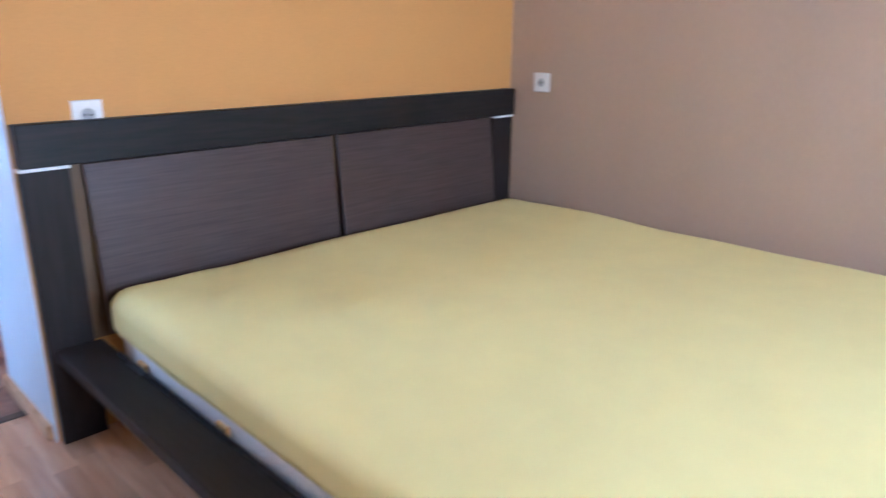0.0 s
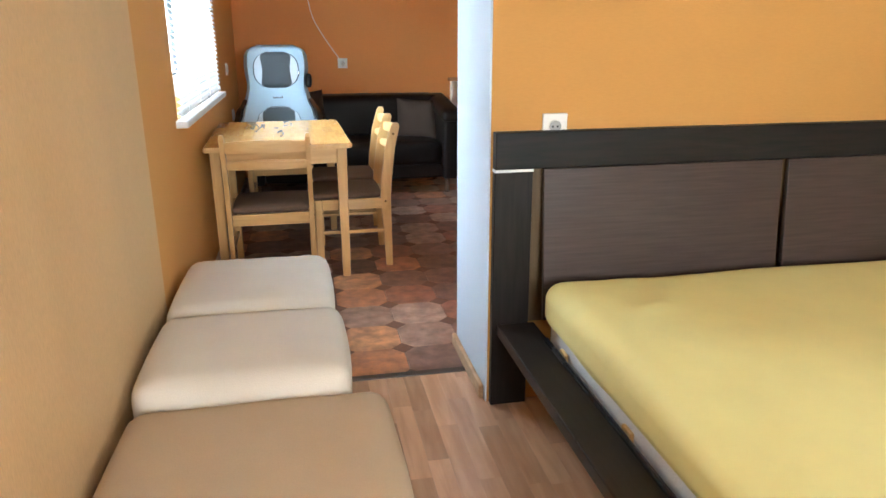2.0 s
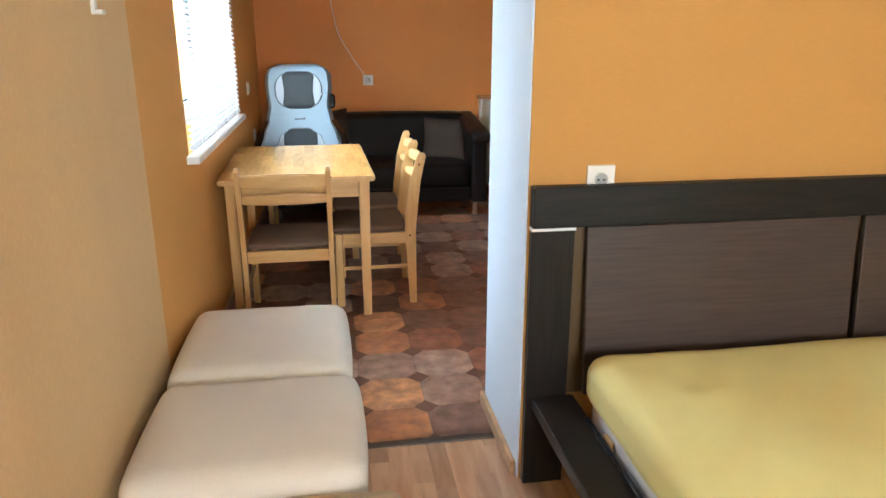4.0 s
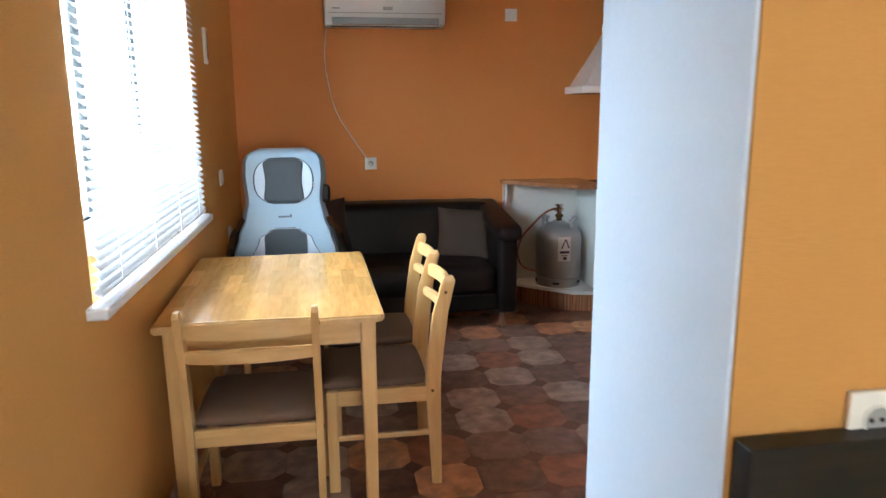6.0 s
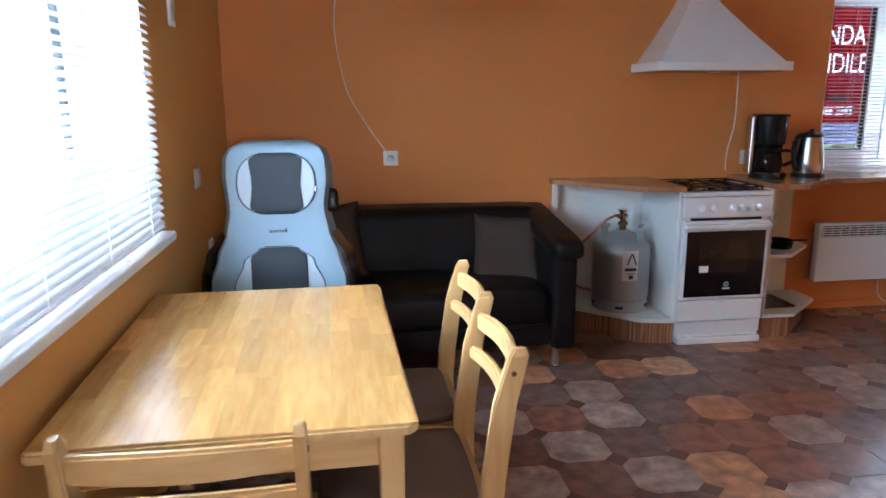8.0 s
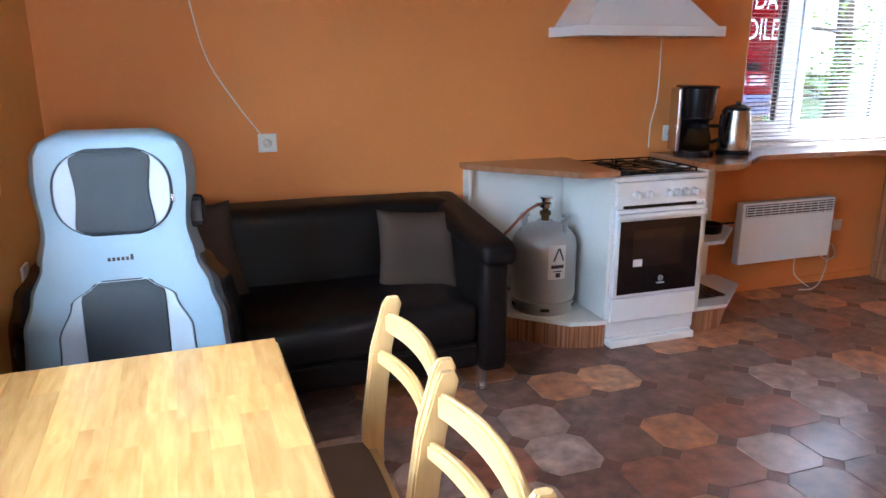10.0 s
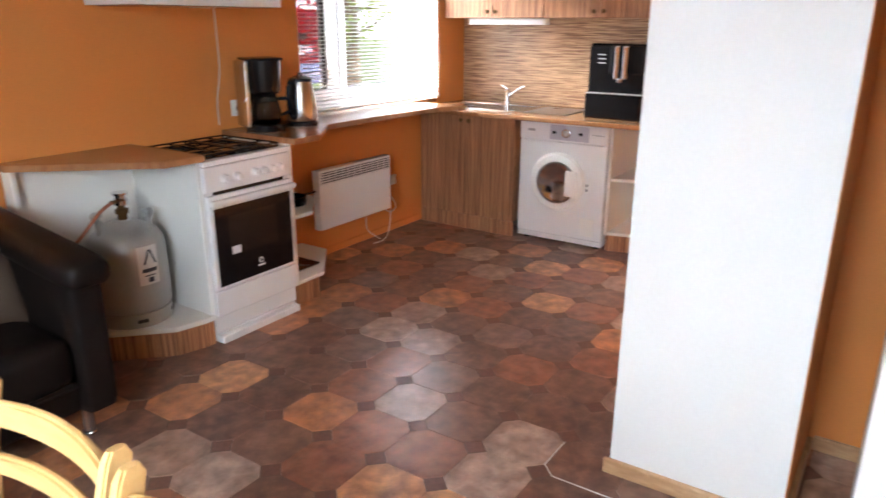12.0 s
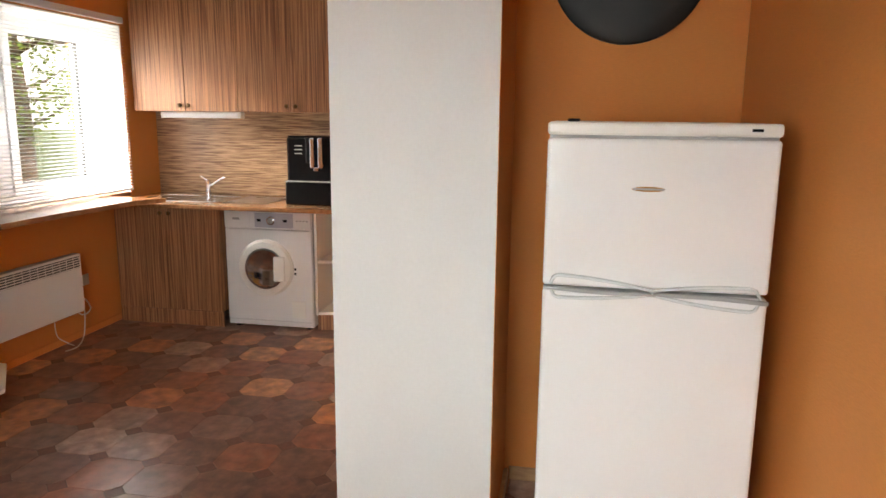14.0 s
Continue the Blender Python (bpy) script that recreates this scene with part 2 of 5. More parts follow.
SLAT, THINSLAT = thin_slat_mat("white_slat", 0.12), thin_slat_mat("thin_white_slat", 0.35)
PADGREY = mat("pale_blue_grey_leatherette", (0.26, 0.34, 0.40), 0.42, vary=0.05, scale=6, fine=200, bump=0.1)
PADDARK = mat("dark_grey_mesh_fabric", (0.03, 0.034, 0.038), 0.65, vary=0.2, scale=8, fine=300, bump=0.3)
PADPALE = mat("white_leatherette", (0.42, 0.46, 0.50), 0.42, vary=0.05, bump=0.05)


def banner(name, color):
    """Thin printed cloth or leaf that daylight shines through."""
    m = bpy.data.materials.new(name)
    m.use_nodes = True
    N, L = m.node_tree.nodes, m.node_tree.links
    b = N["Principled BSDF"]
    b.inputs["Base Color"].default_value, b.inputs["Roughness"].default_value = (*color, 1), 0.6
    tr = N.new("ShaderNodeBsdfTranslucent")
    tr.inputs["Color"].default_value = (*color, 1)
    mx = N.new("ShaderNodeMixShader")
    mx.inputs[0].default_value = 0.6
    L.new(b.outputs[0], mx.inputs[1])
    L.new(tr.outputs[0], mx.inputs[2])
    L.new(mx.outputs[0], N["Material Output"].inputs["Surface"])
    return m


LEAF = banner("tree_leaf", (0.20, 0.29, 0.06))
RED, LILAC, SIGNWHITE = banner("crimson_banner", (0.20, 0.007, 0.022)), banner("lilac_banner", (0.26, 0.26, 0.34)), banner("white_banner_letter", (0.20, 0.20, 0.22))
HOSE = mat("orange_rubber_hose", (0.32, 0.10, 0.045), 0.5, vary=0.1)
LABEL = mat("pale_label", (0.7, 0.7, 0.68), 0.5, vary=0.03, bump=0)
INK = mat("dark_label_print", (0.03, 0.035, 0.06), 0.5, vary=0.1, bump=0)
BRASS = mat("aged_brass", (0.16, 0.09, 0.035), 0.35, 0.9, vary=0.15)
BARK = mat("bark", (0.12, 0.085, 0.06), 0.9, vary=0.3, scale=10, bump=0.5)
GRASSM = mat("lawn", (0.09, 0.13, 0.04), 0.9, vary=0.3, scale=2, fine=60, bump=0.4)
CLOCKM = mat("black_wall_disc", (0.012, 0.013, 0.013), 0.5, vary=0.2)
TERRA = mat("dark_threshold_strip", (0.10, 0.075, 0.06), 0.4, 0.5, vary=0.1)


# ---- building helpers ----
def part(name, bm, material, parent=None, label=""):
    me = bpy.data.meshes.new(name)
    bm.normal_update()
    bm.to_mesh(me)
    bm.free()
    me.materials.append(material)
    ob = new(name, me)
    if parent:
        ob.parent = parent
    if label:
        ob["label"] = label
    return ob


def thing(name, label, category, m=None, group="", kind=""):
    ob = new(name)
    ob.empty_display_size = 0.05
    if m:
        ob.matrix_basis = m
    return tagged(ob, label, category, group, kind)


def smooth(ob, angle=40):
    me = ob.data
    me.polygons.foreach_set("use_smooth", [True] * len(me.polygons))
    me.set_sharp_from_angle(angle=radians(angle))
    return ob


def box(x0, y0, z0, x1, y1, z1, r=0.0, seg=2, bm=None):
    """A block between two corners, edges rounded by r."""
    tmp = bmesh.new()
    bmesh.ops.create_cube(tmp, size=1)
    for v in tmp.verts:
        v.co = Vector(((x0 + x1) / 2 + v.co.x * (x1 - x0), (y0 + y1) / 2 + v.co.y * (y1 - y0), (z0 + z1) / 2 + v.co.z * (z1 - z0)))
    if r:
        bmesh.ops.bevel(tmp, geom=tmp.edges[:], offset=r, segments=seg, profile=0.5, affect="EDGES", clamp_overlap=True)
    if bm is None:
        return tmp
    return join(bm, tmp)


def join(bm, other):
    me = bpy.data.meshes.new("tmp")
    other.to_mesh(me)
    other.free()
    bm.from_mesh(me)
    bpy.data.meshes.remove(me)
    return bm


def prism(pts, z0, z1, r=0.0, seg=2):
    """An upright block over a plan outline."""
    bm = bmesh.new()
    f = bm.faces.new([bm.verts.new((x, y, z0)) for x, y in pts])
    ext = bmesh.ops.extrude_face_region(bm, geom=[f])
    for v in ext["geom"]:
        if isinstance(v, bmesh.types.BMVert):
            v.co.z = z1
    bmesh.ops.recalc_face_normals(bm, faces=bm.faces[:])
    if r:
        bmesh.ops.bevel(bm, geom=bm.edges[:], offset=r, segments=seg, affect="EDGES", clamp_overlap=True)
    return bm


def lathe(profile, segs=28, at=(0, 0, 0)):
    """A turned body from (radius, height) pairs."""
    bm = bmesh.new()
    rings = []
    for rad, z in profile:
        rings.append([bm.verts.new((at[0] + rad * math.cos(2 * math.pi * k / segs), at[1] + rad * math.sin(2 * math.pi * k / segs), at[2] + z)) for k in range(segs)])
    for a, b in zip(rings, rings[1:]):
        for k in range(segs):
            bm.faces.new((a[k], a[(k + 1) % segs], b[(k + 1) % segs], b[k]))
    bm.faces.new(rings[0][::-1])
    bm.faces.new(rings[-1])
    return bm


def tube(points, rad, segs=8, closed_ends=True):
    """A round rod or cable along points."""
    bm = bmesh.new()
    pts = [Vector(p) for p in points]
    rings = []
    for i, p in enumerate(pts):
        d = (pts[min(i + 1, len(pts) - 1)] - pts[max(i - 1, 0)]).normalized()
        up = Vector((0, 0, 1)) if abs(d.z) < 0.9 else Vector((1, 0, 0))
        a = d.cross(up).normalized()
        b = d.cross(a)
        rr = rad[i] if isinstance(rad, (list, tuple)) else rad
        rings.append([bm.verts.new(p + rr * (math.cos(2 * math.pi * k / segs) * a + math.sin(2 * math.pi * k / segs) * b)) for k in range(segs)])
    for a, b in zip(rings, rings[1:]):
        for k in range(segs):
            bm.faces.new((a[k], a[(k + 1) % segs], b[(k + 1) % segs], b[k]))
    bm.faces.new(rings[0][::-1])
    bm.faces.new(rings[-1])
    bmesh.ops.recalc_face_normals(bm, faces=bm.faces[:])
    return bm


def curve_points(ctrl, n=8):
    """Smooth points through the control points."""
    out = []
    P = [Vector(p) for p in ctrl]
    for i in range(len(P) - 1):
        p0, p1, p2, p3 = P[max(i - 1, 0)], P[i], P[i + 1], P[min(i + 2, len(P) - 1)]
        for k in range(n):
            t = k / n
            out.append(0.5 * (2 * p1 + (p2 - p0) * t + (2 * p0 - 5 * p1 + 4 * p2 - p3) * t * t + (3 * p1 - p0 - 3 * p2 + p3) * t ** 3))
    out.append(P[-1])
    return out


def pillow(x0, y0, z0, x1, y1, z1, r=0.06, cuts=10, puff=0.012, wrinkle=0.004, seed=0):
    """A padded block: rounded edges, domed faces, slight unevenness."""
    bm = box(x0, y0, z0, x1, y1, z1)
    bmesh.ops.subdivide_edges(bm, edges=bm.edges[:], cuts=cuts, use_grid_fill=True)
    c = Vector(((x0 + x1) / 2, (y0 + y1) / 2, (z0 + z1) / 2))
    h = Vector(((x1 - x0) / 2, (y1 - y0) / 2, (z1 - z0) / 2))
    rr = Vector([min(r, k * 0.98) for k in h])
    for v in bm.verts:
        d = v.co - c
        core = Vector([max(-h[i] + rr[i], min(h[i] - rr[i], d[i])) for i in range(3)])
        off = Vector([(d[i] - core[i]) / rr[i] for i in range(3)])
        if off.length > 1e-6:
            n = off.normalized()
            m = max(abs(off[0]), abs(off[1]), abs(off[2]))
            d = core + Vector([n[i] * rr[i] * m for i in range(3)])
        u = [1 - min(1, abs(d[i] / h[i])) ** 2 for i in range(3)]
        face = max(range(3), key=lambda i: abs(d[i] / h[i]))
        o = [i for i in range(3) if i != face]
        d[face] += math.copysign(puff * u[o[0]] * u[o[1]], d[face])
        w = noise.noise((v.co + Vector((seed, 0, 0))) * 6) * wrinkle
        v.co = c + d + Vector((w, w, w)) * 0.7
    return bm


# ---- the structure ----
XL, XB, YF, XK, YB, H = -0.495, 2.68, 6.479, 4.74, -1.6, 2.5
P0, P1, PX = 2.388, 2.865, 0.61
WL = (3.43, 4.985, 0.897, 2.02)
WF = (2.985, 4.37, 0.865, 1.995)
WB = (0.1, 1.8, 0.85, 2.1)


def wall(name, bm, material, label):
    return tagged(part(name, bm, material), label, "wall", kind="structure")


def wall_y(name, x, t, y0, y1, opening, material, label):
    """A wall along y with one opening (y0, y1, z0, z1); x is its inner face, t its thickness outwards."""
    a, b = sorted((x, x + t))
    bm = bmesh.new()
    if opening:
        o0, o1, z0, z1 = opening
        for q in ((y0, 0, o0, H), (o1, 0, y1, H), (o0, 0, o1, z0), (o0, z1, o1, H)):
            box(a, q[0], q[1], b, q[2], q[3], bm=bm)
    else:
        box(a, y0, 0, b, y1, H, bm=bm)
    return wall(name, bm, material, label)


def wall_x(name, y, t, x0, x1, opening, material, label):
    a, b = sorted((y, y + t))
    bm = bmesh.new()
    if opening:
        o0, o1, z0, z1 = opening
        for q in ((x0, 0, o0, H), (o1, 0, x1, H), (o0, 0, o1, z0), (o0, z1, o1, H)):
            box(q[0], a, q[1], q[2], b, q[3], bm=bm)
    else:
        box(x0, a, 0, x1, b, H, bm=bm)
    return wall(name, bm, material, label)


wall_y("wall_west_kitchen", XL, -0.42, 2.76, YF, WL, AMBER_LIT, "amber textured wallpaper wall with a wide window, tone raised for its light")
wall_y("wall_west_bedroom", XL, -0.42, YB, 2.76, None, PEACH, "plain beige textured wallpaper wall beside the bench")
wall_x("wall_north", YF, 0.42, XL - 0.42, XK + 0.3, WF, ORANGE, "orange textured wallpaper wall with a deep window")
wall_y("wall_east_kitchen", XK, 0.3, 4.165, YF, None, ORANGE, "orange wallpaper wall behind the kitchen units")
wall_x("wall_south", YB, -0.3, XL - 0.42, XB + 0.3, WB, BEIGE, "plain beige bedroom wall with a window")
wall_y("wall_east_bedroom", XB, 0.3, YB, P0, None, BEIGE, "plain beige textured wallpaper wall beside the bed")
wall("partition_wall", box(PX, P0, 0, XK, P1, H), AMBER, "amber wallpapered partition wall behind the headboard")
wall("partition_end", box(PX - 0.006, P0 + 0.004, 0, PX - 0.0005, P1 - 0.002, H), PALEBLUE, "pale bluish-white painted end of the partition wall")
wall("partition_kitchen_face", box(PX + 0.004, P1 + 0.0005, 0, 2.5, P1 + 0.005, H), ORANGE, "orange wallpaper on the partition beside the fridge")
wall("nook_wall", box(2.5, P1 + 0.006, 0, 2.62, 3.647, H), ORANGE, "orange wallpaper wall behind the fridge")
wall("pillar_wall", box(1.985, 3.647, 0, XK, 4.165, H), ORANGE, "orange wallpapered wall stub beside the fridge")
wall("pillar_end", box(1.979, 3.649, 0.0, 1.9845, 4.163, H), WHITEWALL, "white painted end face of the wall stub")
tagged(part("ceiling", box(XL - 0.42, YB - 0.3, H, XK + 0.3, YF + 0.42, H + 0.2), CEIL), "plain white ceiling", "ceiling", kind="structure")


def skirting(x0, y0, x1, y1, m=SKIRT, h=0.055):
    tagged(part("baseboard", box(min(x0, x1), min(y0, y1), 0.001, max(x0, x1), max(y0, y1), h, 0.006), m), "beech wood-look skirting board at the wall's foot", "baseboard", kind="structure")


skirting(PX - 0.024, P0 + 0.02, PX - 0.0065, P1 + 0.012)
skirting(1.961, 3.637, 1.9785, 4.182)
skirting(1.985, 3.629, 2.48, 3.6465)
skirting(2.482, 2.9, 2.4995, 3.628)
skirting(PX - 0.0, P1 + 0.0055, 2.48, P1 + 0.022)
skirting(XL + 0.0005, 3.1, XL + 0.018, YF - 0.02)
skirting(XL + 0.02, YF - 0.018, 1.28, YF - 0.0005)
skirting(2.92, YF - 0.014, 4.15, YF - 0.0005, ORANGE, 0.05)
skirting(XL + 0.0005, YB + 0.02, XL + 0.018, 3.09)
skirting(XB - 0.018, YB + 0.02, XB - 0.0005, 2.3)

# ---- windows ----
def window(name, label, opening, plane, axis, outward, stiles):
    """A white casement window in an opening (u0, u1, z0, z1) of a wall across `axis`."""
    u0, u1, z0, z1 = opening
    top = thing(name, label, "window", kind="structure")

    def bx(a0, b0, a1, b1, d0, d1, r=0.004):
        lo, hi = sorted((plane + outward * d0, plane + outward * d1))
        return box(lo, a0, b0, hi, a1, b1, r) if axis == "x" else box(a0, lo, b0, a1, hi, b1, r)

    fr = bmesh.new()
    for q in ((u0, z0, u1, z0 + 0.055), (u0, z1 - 0.055, u1, z1), (u0, z0 + 0.055, u0 + 0.055, z1 - 0.055), (u1 - 0.055, z0 + 0.055, u1, z1 - 0.055)):
        join(fr, bx(q[0], q[1], q[2], q[3], 0, 0.07))
    for s in stiles:
        join(fr, bx(s - 0.03, z0 + 0.055, s + 0.03, z1 - 0.055, 0, 0.07))
    part("window_frame", fr, PVC, top)
    edges = [u0 + 0.055] + [k for s in stiles for k in (s - 0.03, s + 0.03)] + [u1 - 0.055]
    for a, b in zip(edges[::2], edges[1::2]):
        sash = bmesh.new()
        c0, c1, w = z0 + 0.056, z1 - 0.056, 0.065
        for q in ((a, c0, b, c0 + w), (a, c1 - w, b, c1), (a, c0 + w, a + w, c1 - w), (b - w, c0 + w, b, c1 - w)):
            join(sash, bx(q[0], q[1], q[2], q[3], -0.012, 0.055))
        so = part("sash", sash, PVC, top)
        g = bmesh.new()
        a2, b2, e0, e1 = a + w, b - w, c0 + w, c1 - w
        for q in ((a2, e0, b2, e0 + 0.007), (a2, e1 - 0.007, b2, e1), (a2, e0 + 0.007, a2 + 0.007, e1 - 0.007), (b2 - 0.007, e0 + 0.007, b2, e1 - 0.007)):
            join(g, bx(q[0], q[1], q[2], q[3], 0.0, 0.03, 0))
        part("gasket", g, GREYGAP, so)
        pane = part("pane", bx(a2 + 0.007, e0 + 0.007, b2 - 0.007, e1 - 0.007, 0.018, 0.022, 0), GLASS, so)
        pane.visible_shadow = False
    return top


def blind(name, label, u0, u1, z0, z1, plane, axis, tilt, width=0.025, pitch=0.0215, slat_mat=None):
    """Venetian blind: head rail, thin bowed slats, ladder cords, bottom rail, wand."""
    top = thing(name, label, "blind", pose(plane, 0, 0) if axis == "x" else pose(0, plane, 0, 0, 0, 0))
    u = (u0 + u1) / 2
    half = (u1 - u0) / 2

    def place(bm, along, z, rot=0.0):
        m = pose(0, along, z) if axis == "x" else pose(along, 0, z, 0, 0, 90)
        bmesh.ops.transform(bm, matrix=m @ pose(0, 0, 0, 0, rot, 0), verts=bm.verts[:])
        return bm

    part("head_rail", place(box(-0.02, -half, -0.02, 0.02, half, 0.02, 0.003), u, z1 - 0.02), PVC, top)
    part("bottom_rail", place(box(-0.013, -half, -0.006, 0.013, half, 0.006, 0.003), u, z0 + 0.008, tilt), PVC, top)
    sm = bmesh.new()
    cols = 5
    rows = []
    for k in range(cols):
        s = k / (cols - 1) * 2 - 1
        rows.append([sm.verts.new((s * width / 2, y, 0.003 * (1 - s * s))) for y in (-half, half)])
    for a, b in zip(rows, rows[1:]):
        sm.faces.new((a[0], b[0], b[1], a[1]))
    first = part("slat", place(sm, 0, 0, 0), slat_mat or SLAT, top)
    smooth(first)
    n = int((z1 - 0.05 - z0 - 0.02) / pitch)
    obs = [first]
    for k in range(1, n):
        o = new("slat", first.data)
        o.parent = top
        obs.append(o)
    rng = random.Random(5)
    for k, o in enumerate(obs):
        t = radians(tilt + rng.uniform(-2, 2))
        z = z0 + 0.025 + k * pitch
        o.matrix_basis = (Matrix.Translation((0, u, z)) @ Matrix.Rotation(t, 4, "Y")) if axis == "x" else (Matrix.Translation((u, 0, z)) @ Matrix.Rotation(t, 4, "X"))
    for c in (-0.78, -0.26, 0.26, 0.78):
        for d in (-0.0135, 0.0135):
            p = tube([(d, 0, z0), (d, 0, z1 - 0.03)], 0.0009, 5)
            part("ladder_cord", place(p, u + c * half, 0), PVC, top)
    return top


window("window_1", "white plastic casement window with three panes", WL, XL - 0.2, "x", -1, (4.27,))
tagged(part("window_sill", box(XL - 0.2, WL[0] - 0.055, WL[2] - 0.032, XL + 0.05, WL[1] + 0.02, WL[2] - 0.001, 0.006), PVC), "white plastic window sill under the blinds", "window sill", kind="structure")
blind("venetian_blind", "white metal venetian blind lowered over the wide window", WL[0] + 0.01, WL[1] - 0.002, WL[2] + 0.012, WL[3] + 0.06, XL + 0.012, "x", 38, 0.028, 0.0255)
window("window_2", "white plastic casement window in a deep reveal", WF, YF + 0.25, "y", 1, (3.56,))
blind("venetian_blind", "white metal venetian blind with open slats", WF[0] + 0.01, WF[1] - 0.005, WF[2] + 0.02, WF[3] + 0.05, YF - 0.012, "y", 4, slat_mat=THINSLAT)
window("window_3", "white plastic bedroom window behind the bed's foot", WB, YB - 0.15, "y", -1, (0.95,))
rv = bmesh.new()
box(WF[0] - 0.0, YF + 0.002, WF[2], WF[0] + 0.006, YF + 0.25, WF[3], bm=rv)
box(WF[1] - 0.006, YF + 0.002, WF[2], WF[1], YF + 0.25, WF[3], bm=rv)
box(WF[0] + 0.006, YF + 0.002, WF[3] - 0.006, WF[1] - 0.006, YF + 0.25, WF[3], bm=rv)
box(XL - 0.2, WL[0], WL[2], XL - 0.002, WL[0] + 0.006, WL[3], bm=rv)
box(XL - 0.2, WL[1] - 0.006, WL[2], XL - 0.002, WL[1], WL[3], bm=rv)
box(XL - 0.2, WL[0] + 0.006, WL[3] - 0.006, XL - 0.002, WL[1] - 0.006, WL[3], bm=rv)
tagged(part("window_reveal", rv, WHITEWALL), "white painted sides of the deep window opening", "window reveal", kind="structure")


# ---- bedroom ----
def bed():
    t = thing("double_bed", "low double bed frame in dark wenge veneer with slanted headboard panels", "bed")
    y0, y1 = 2.358, 2.3865
    x0, x1 = 0.615, 2.665
    part("headboard_beam", box(x0, y0 - 0.012, 0.834, x1, y1, 0.951, 0.003), WENGE, t)
    for a, b in ((x0, 0.742), (2.535, x1)):
        part("headboard_post", box(a, y0, 0.0, b, y1, 0.824, 0.003), WENGEV, t)
        # White plastic colour instead of metal: the strip's bright reflection is painted in.
        part("metal_strip", box(a - 0.001, y0 - 0.006, 0.8245, b, y1 - 0.001, 0.8335, 0.001), PVC, t, "metal inlay strip coloured white for its bright reflection")
    for a, b in ((0.776, 1.632), (1.656, 2.51)):
        bm = box(a, -0.009, 0, b, 0.009, 0.505, 0.003)
        bmesh.ops.transform(bm, matrix=pose(0, 2.314, 0.328, -5.5, 0, 0), verts=bm.verts[:])
        part("headboard_panel", bm, WENGELIGHT, t, "brown veneered back panel")
    # Dark sheet added behind the panels: the shade in their gaps as colour.
    part("gap_shade", box(0.743, 2.377, 0.30, 2.534, 2.3862, 0.8335), GAPSHADE, t, "dark olive-brown sheet added for the shade behind the panels")
    for a, b in ((0.632, 0.762), (2.535, 2.63)):
        part("side_rail", box(a, 0.12, 0.266, b, y0 - 0.001, 0.305, 0.004), WENGEY, t, "wide flat bed rail with an overhanging lip")
    part("foot_rail", box(0.632, 0.06, 0.24, 2.63, 0.119, 0.305, 0.004), WENGE, t)
    for x in (0.86, 2.42):
        part("plinth_board", box(x, 0.3, 0, x + 0.03, 2.3, 0.2, 0.003), WENGEY, t)
    part("slat_base", box(0.77, 0.13, 0.201, 2.53, 2.3, 0.235, 0.004), WENGEY, t)
    part("edge_strip", tube([(0.75, 0.15, 0.309), (0.748, 1.2, 0.309), (0.752, 2.2, 0.309)], 0.008, 8), BLACK, t, "black rubber strip along the rail")
    for y in (0.5, 1.1, 1.62, 2.06):
        part("corner_block", box(0.763, y, 0.236, 0.775, y + 0.05, 0.318, 0.003), BIRCH, t, "pale raw wooden block")


bed()


def mattress():
    t = thing("mattress", "thick mattress in a creased yellow fitted sheet on the bed", "mattress")
    x0, y0, x1, y1 = 0.752, 0.16, 2.555, 2.268
    body = part("core", pillow(x0 + 0.026, y0 + 0.006, 0.237, x1 - 0.006, y1 - 0.006, 0.42, 0.03, 14, 0.002, 0.001), MATTRESS, t, "white quilted mattress side")
    smooth(body, 60)
    bm = pillow(x0, y0, 0.335, x1, y1, 0.487, 0.055, 64, 0.006, 0.0)
    for v in bm.verts:
        u, w = v.co.x, v.co.y
        if v.co.z > 0.4:
            # soft creases near the corner and along the head
            d = (Vector((u, w)) - Vector((0.95, 2.0))).length
            v.co.z += 0.004 * math.sin(30 * (u - w)) * math.exp(-d * 5) + noise.noise(Vector((u * 2, w * 2, 1))) * 0.006
            v.co.z += 0.008 * math.exp(-abs(u - x1 + 0.03) * 18) * (0.4 + noise.noise(Vector((0, w * 3, 5))))
        if v.co.z < 0.36:
            v.co.z += 0.016 * noise.noise(Vector((u * 4, w * 4, 3)))
        # short drag folds at the head end and the near corner
        if v.co.z > 0.4:
            for cx, cy, ang, ln, amp in ((1.02, 1.98, 0.1, 0.10, 0.007), (0.98, 1.72, -0.5, 0.07, 0.006), (1.09, 1.62, 0.7, 0.05, 0.007), (1.28, 1.66, -0.2, 0.06, 0.005), (0.90, 2.21, 0.05, 0.16, 0.007), (1.55, 1.2, 0.4, 0.05, 0.004), (1.7, 1.0, -0.3, 0.05, 0.004)):
                p, q = (u - cx) * math.cos(ang) + (w - cy) * math.sin(ang), -(u - cx) * math.sin(ang) + (w - cy) * math.cos(ang)
                v.co.z += amp * math.exp(-(p / ln) ** 2 - (q / 0.022) ** 2)
    c = part("fitted_sheet", bm, SHEET, t, "yellow jersey sheet")
    smooth(c, 60)


mattress()


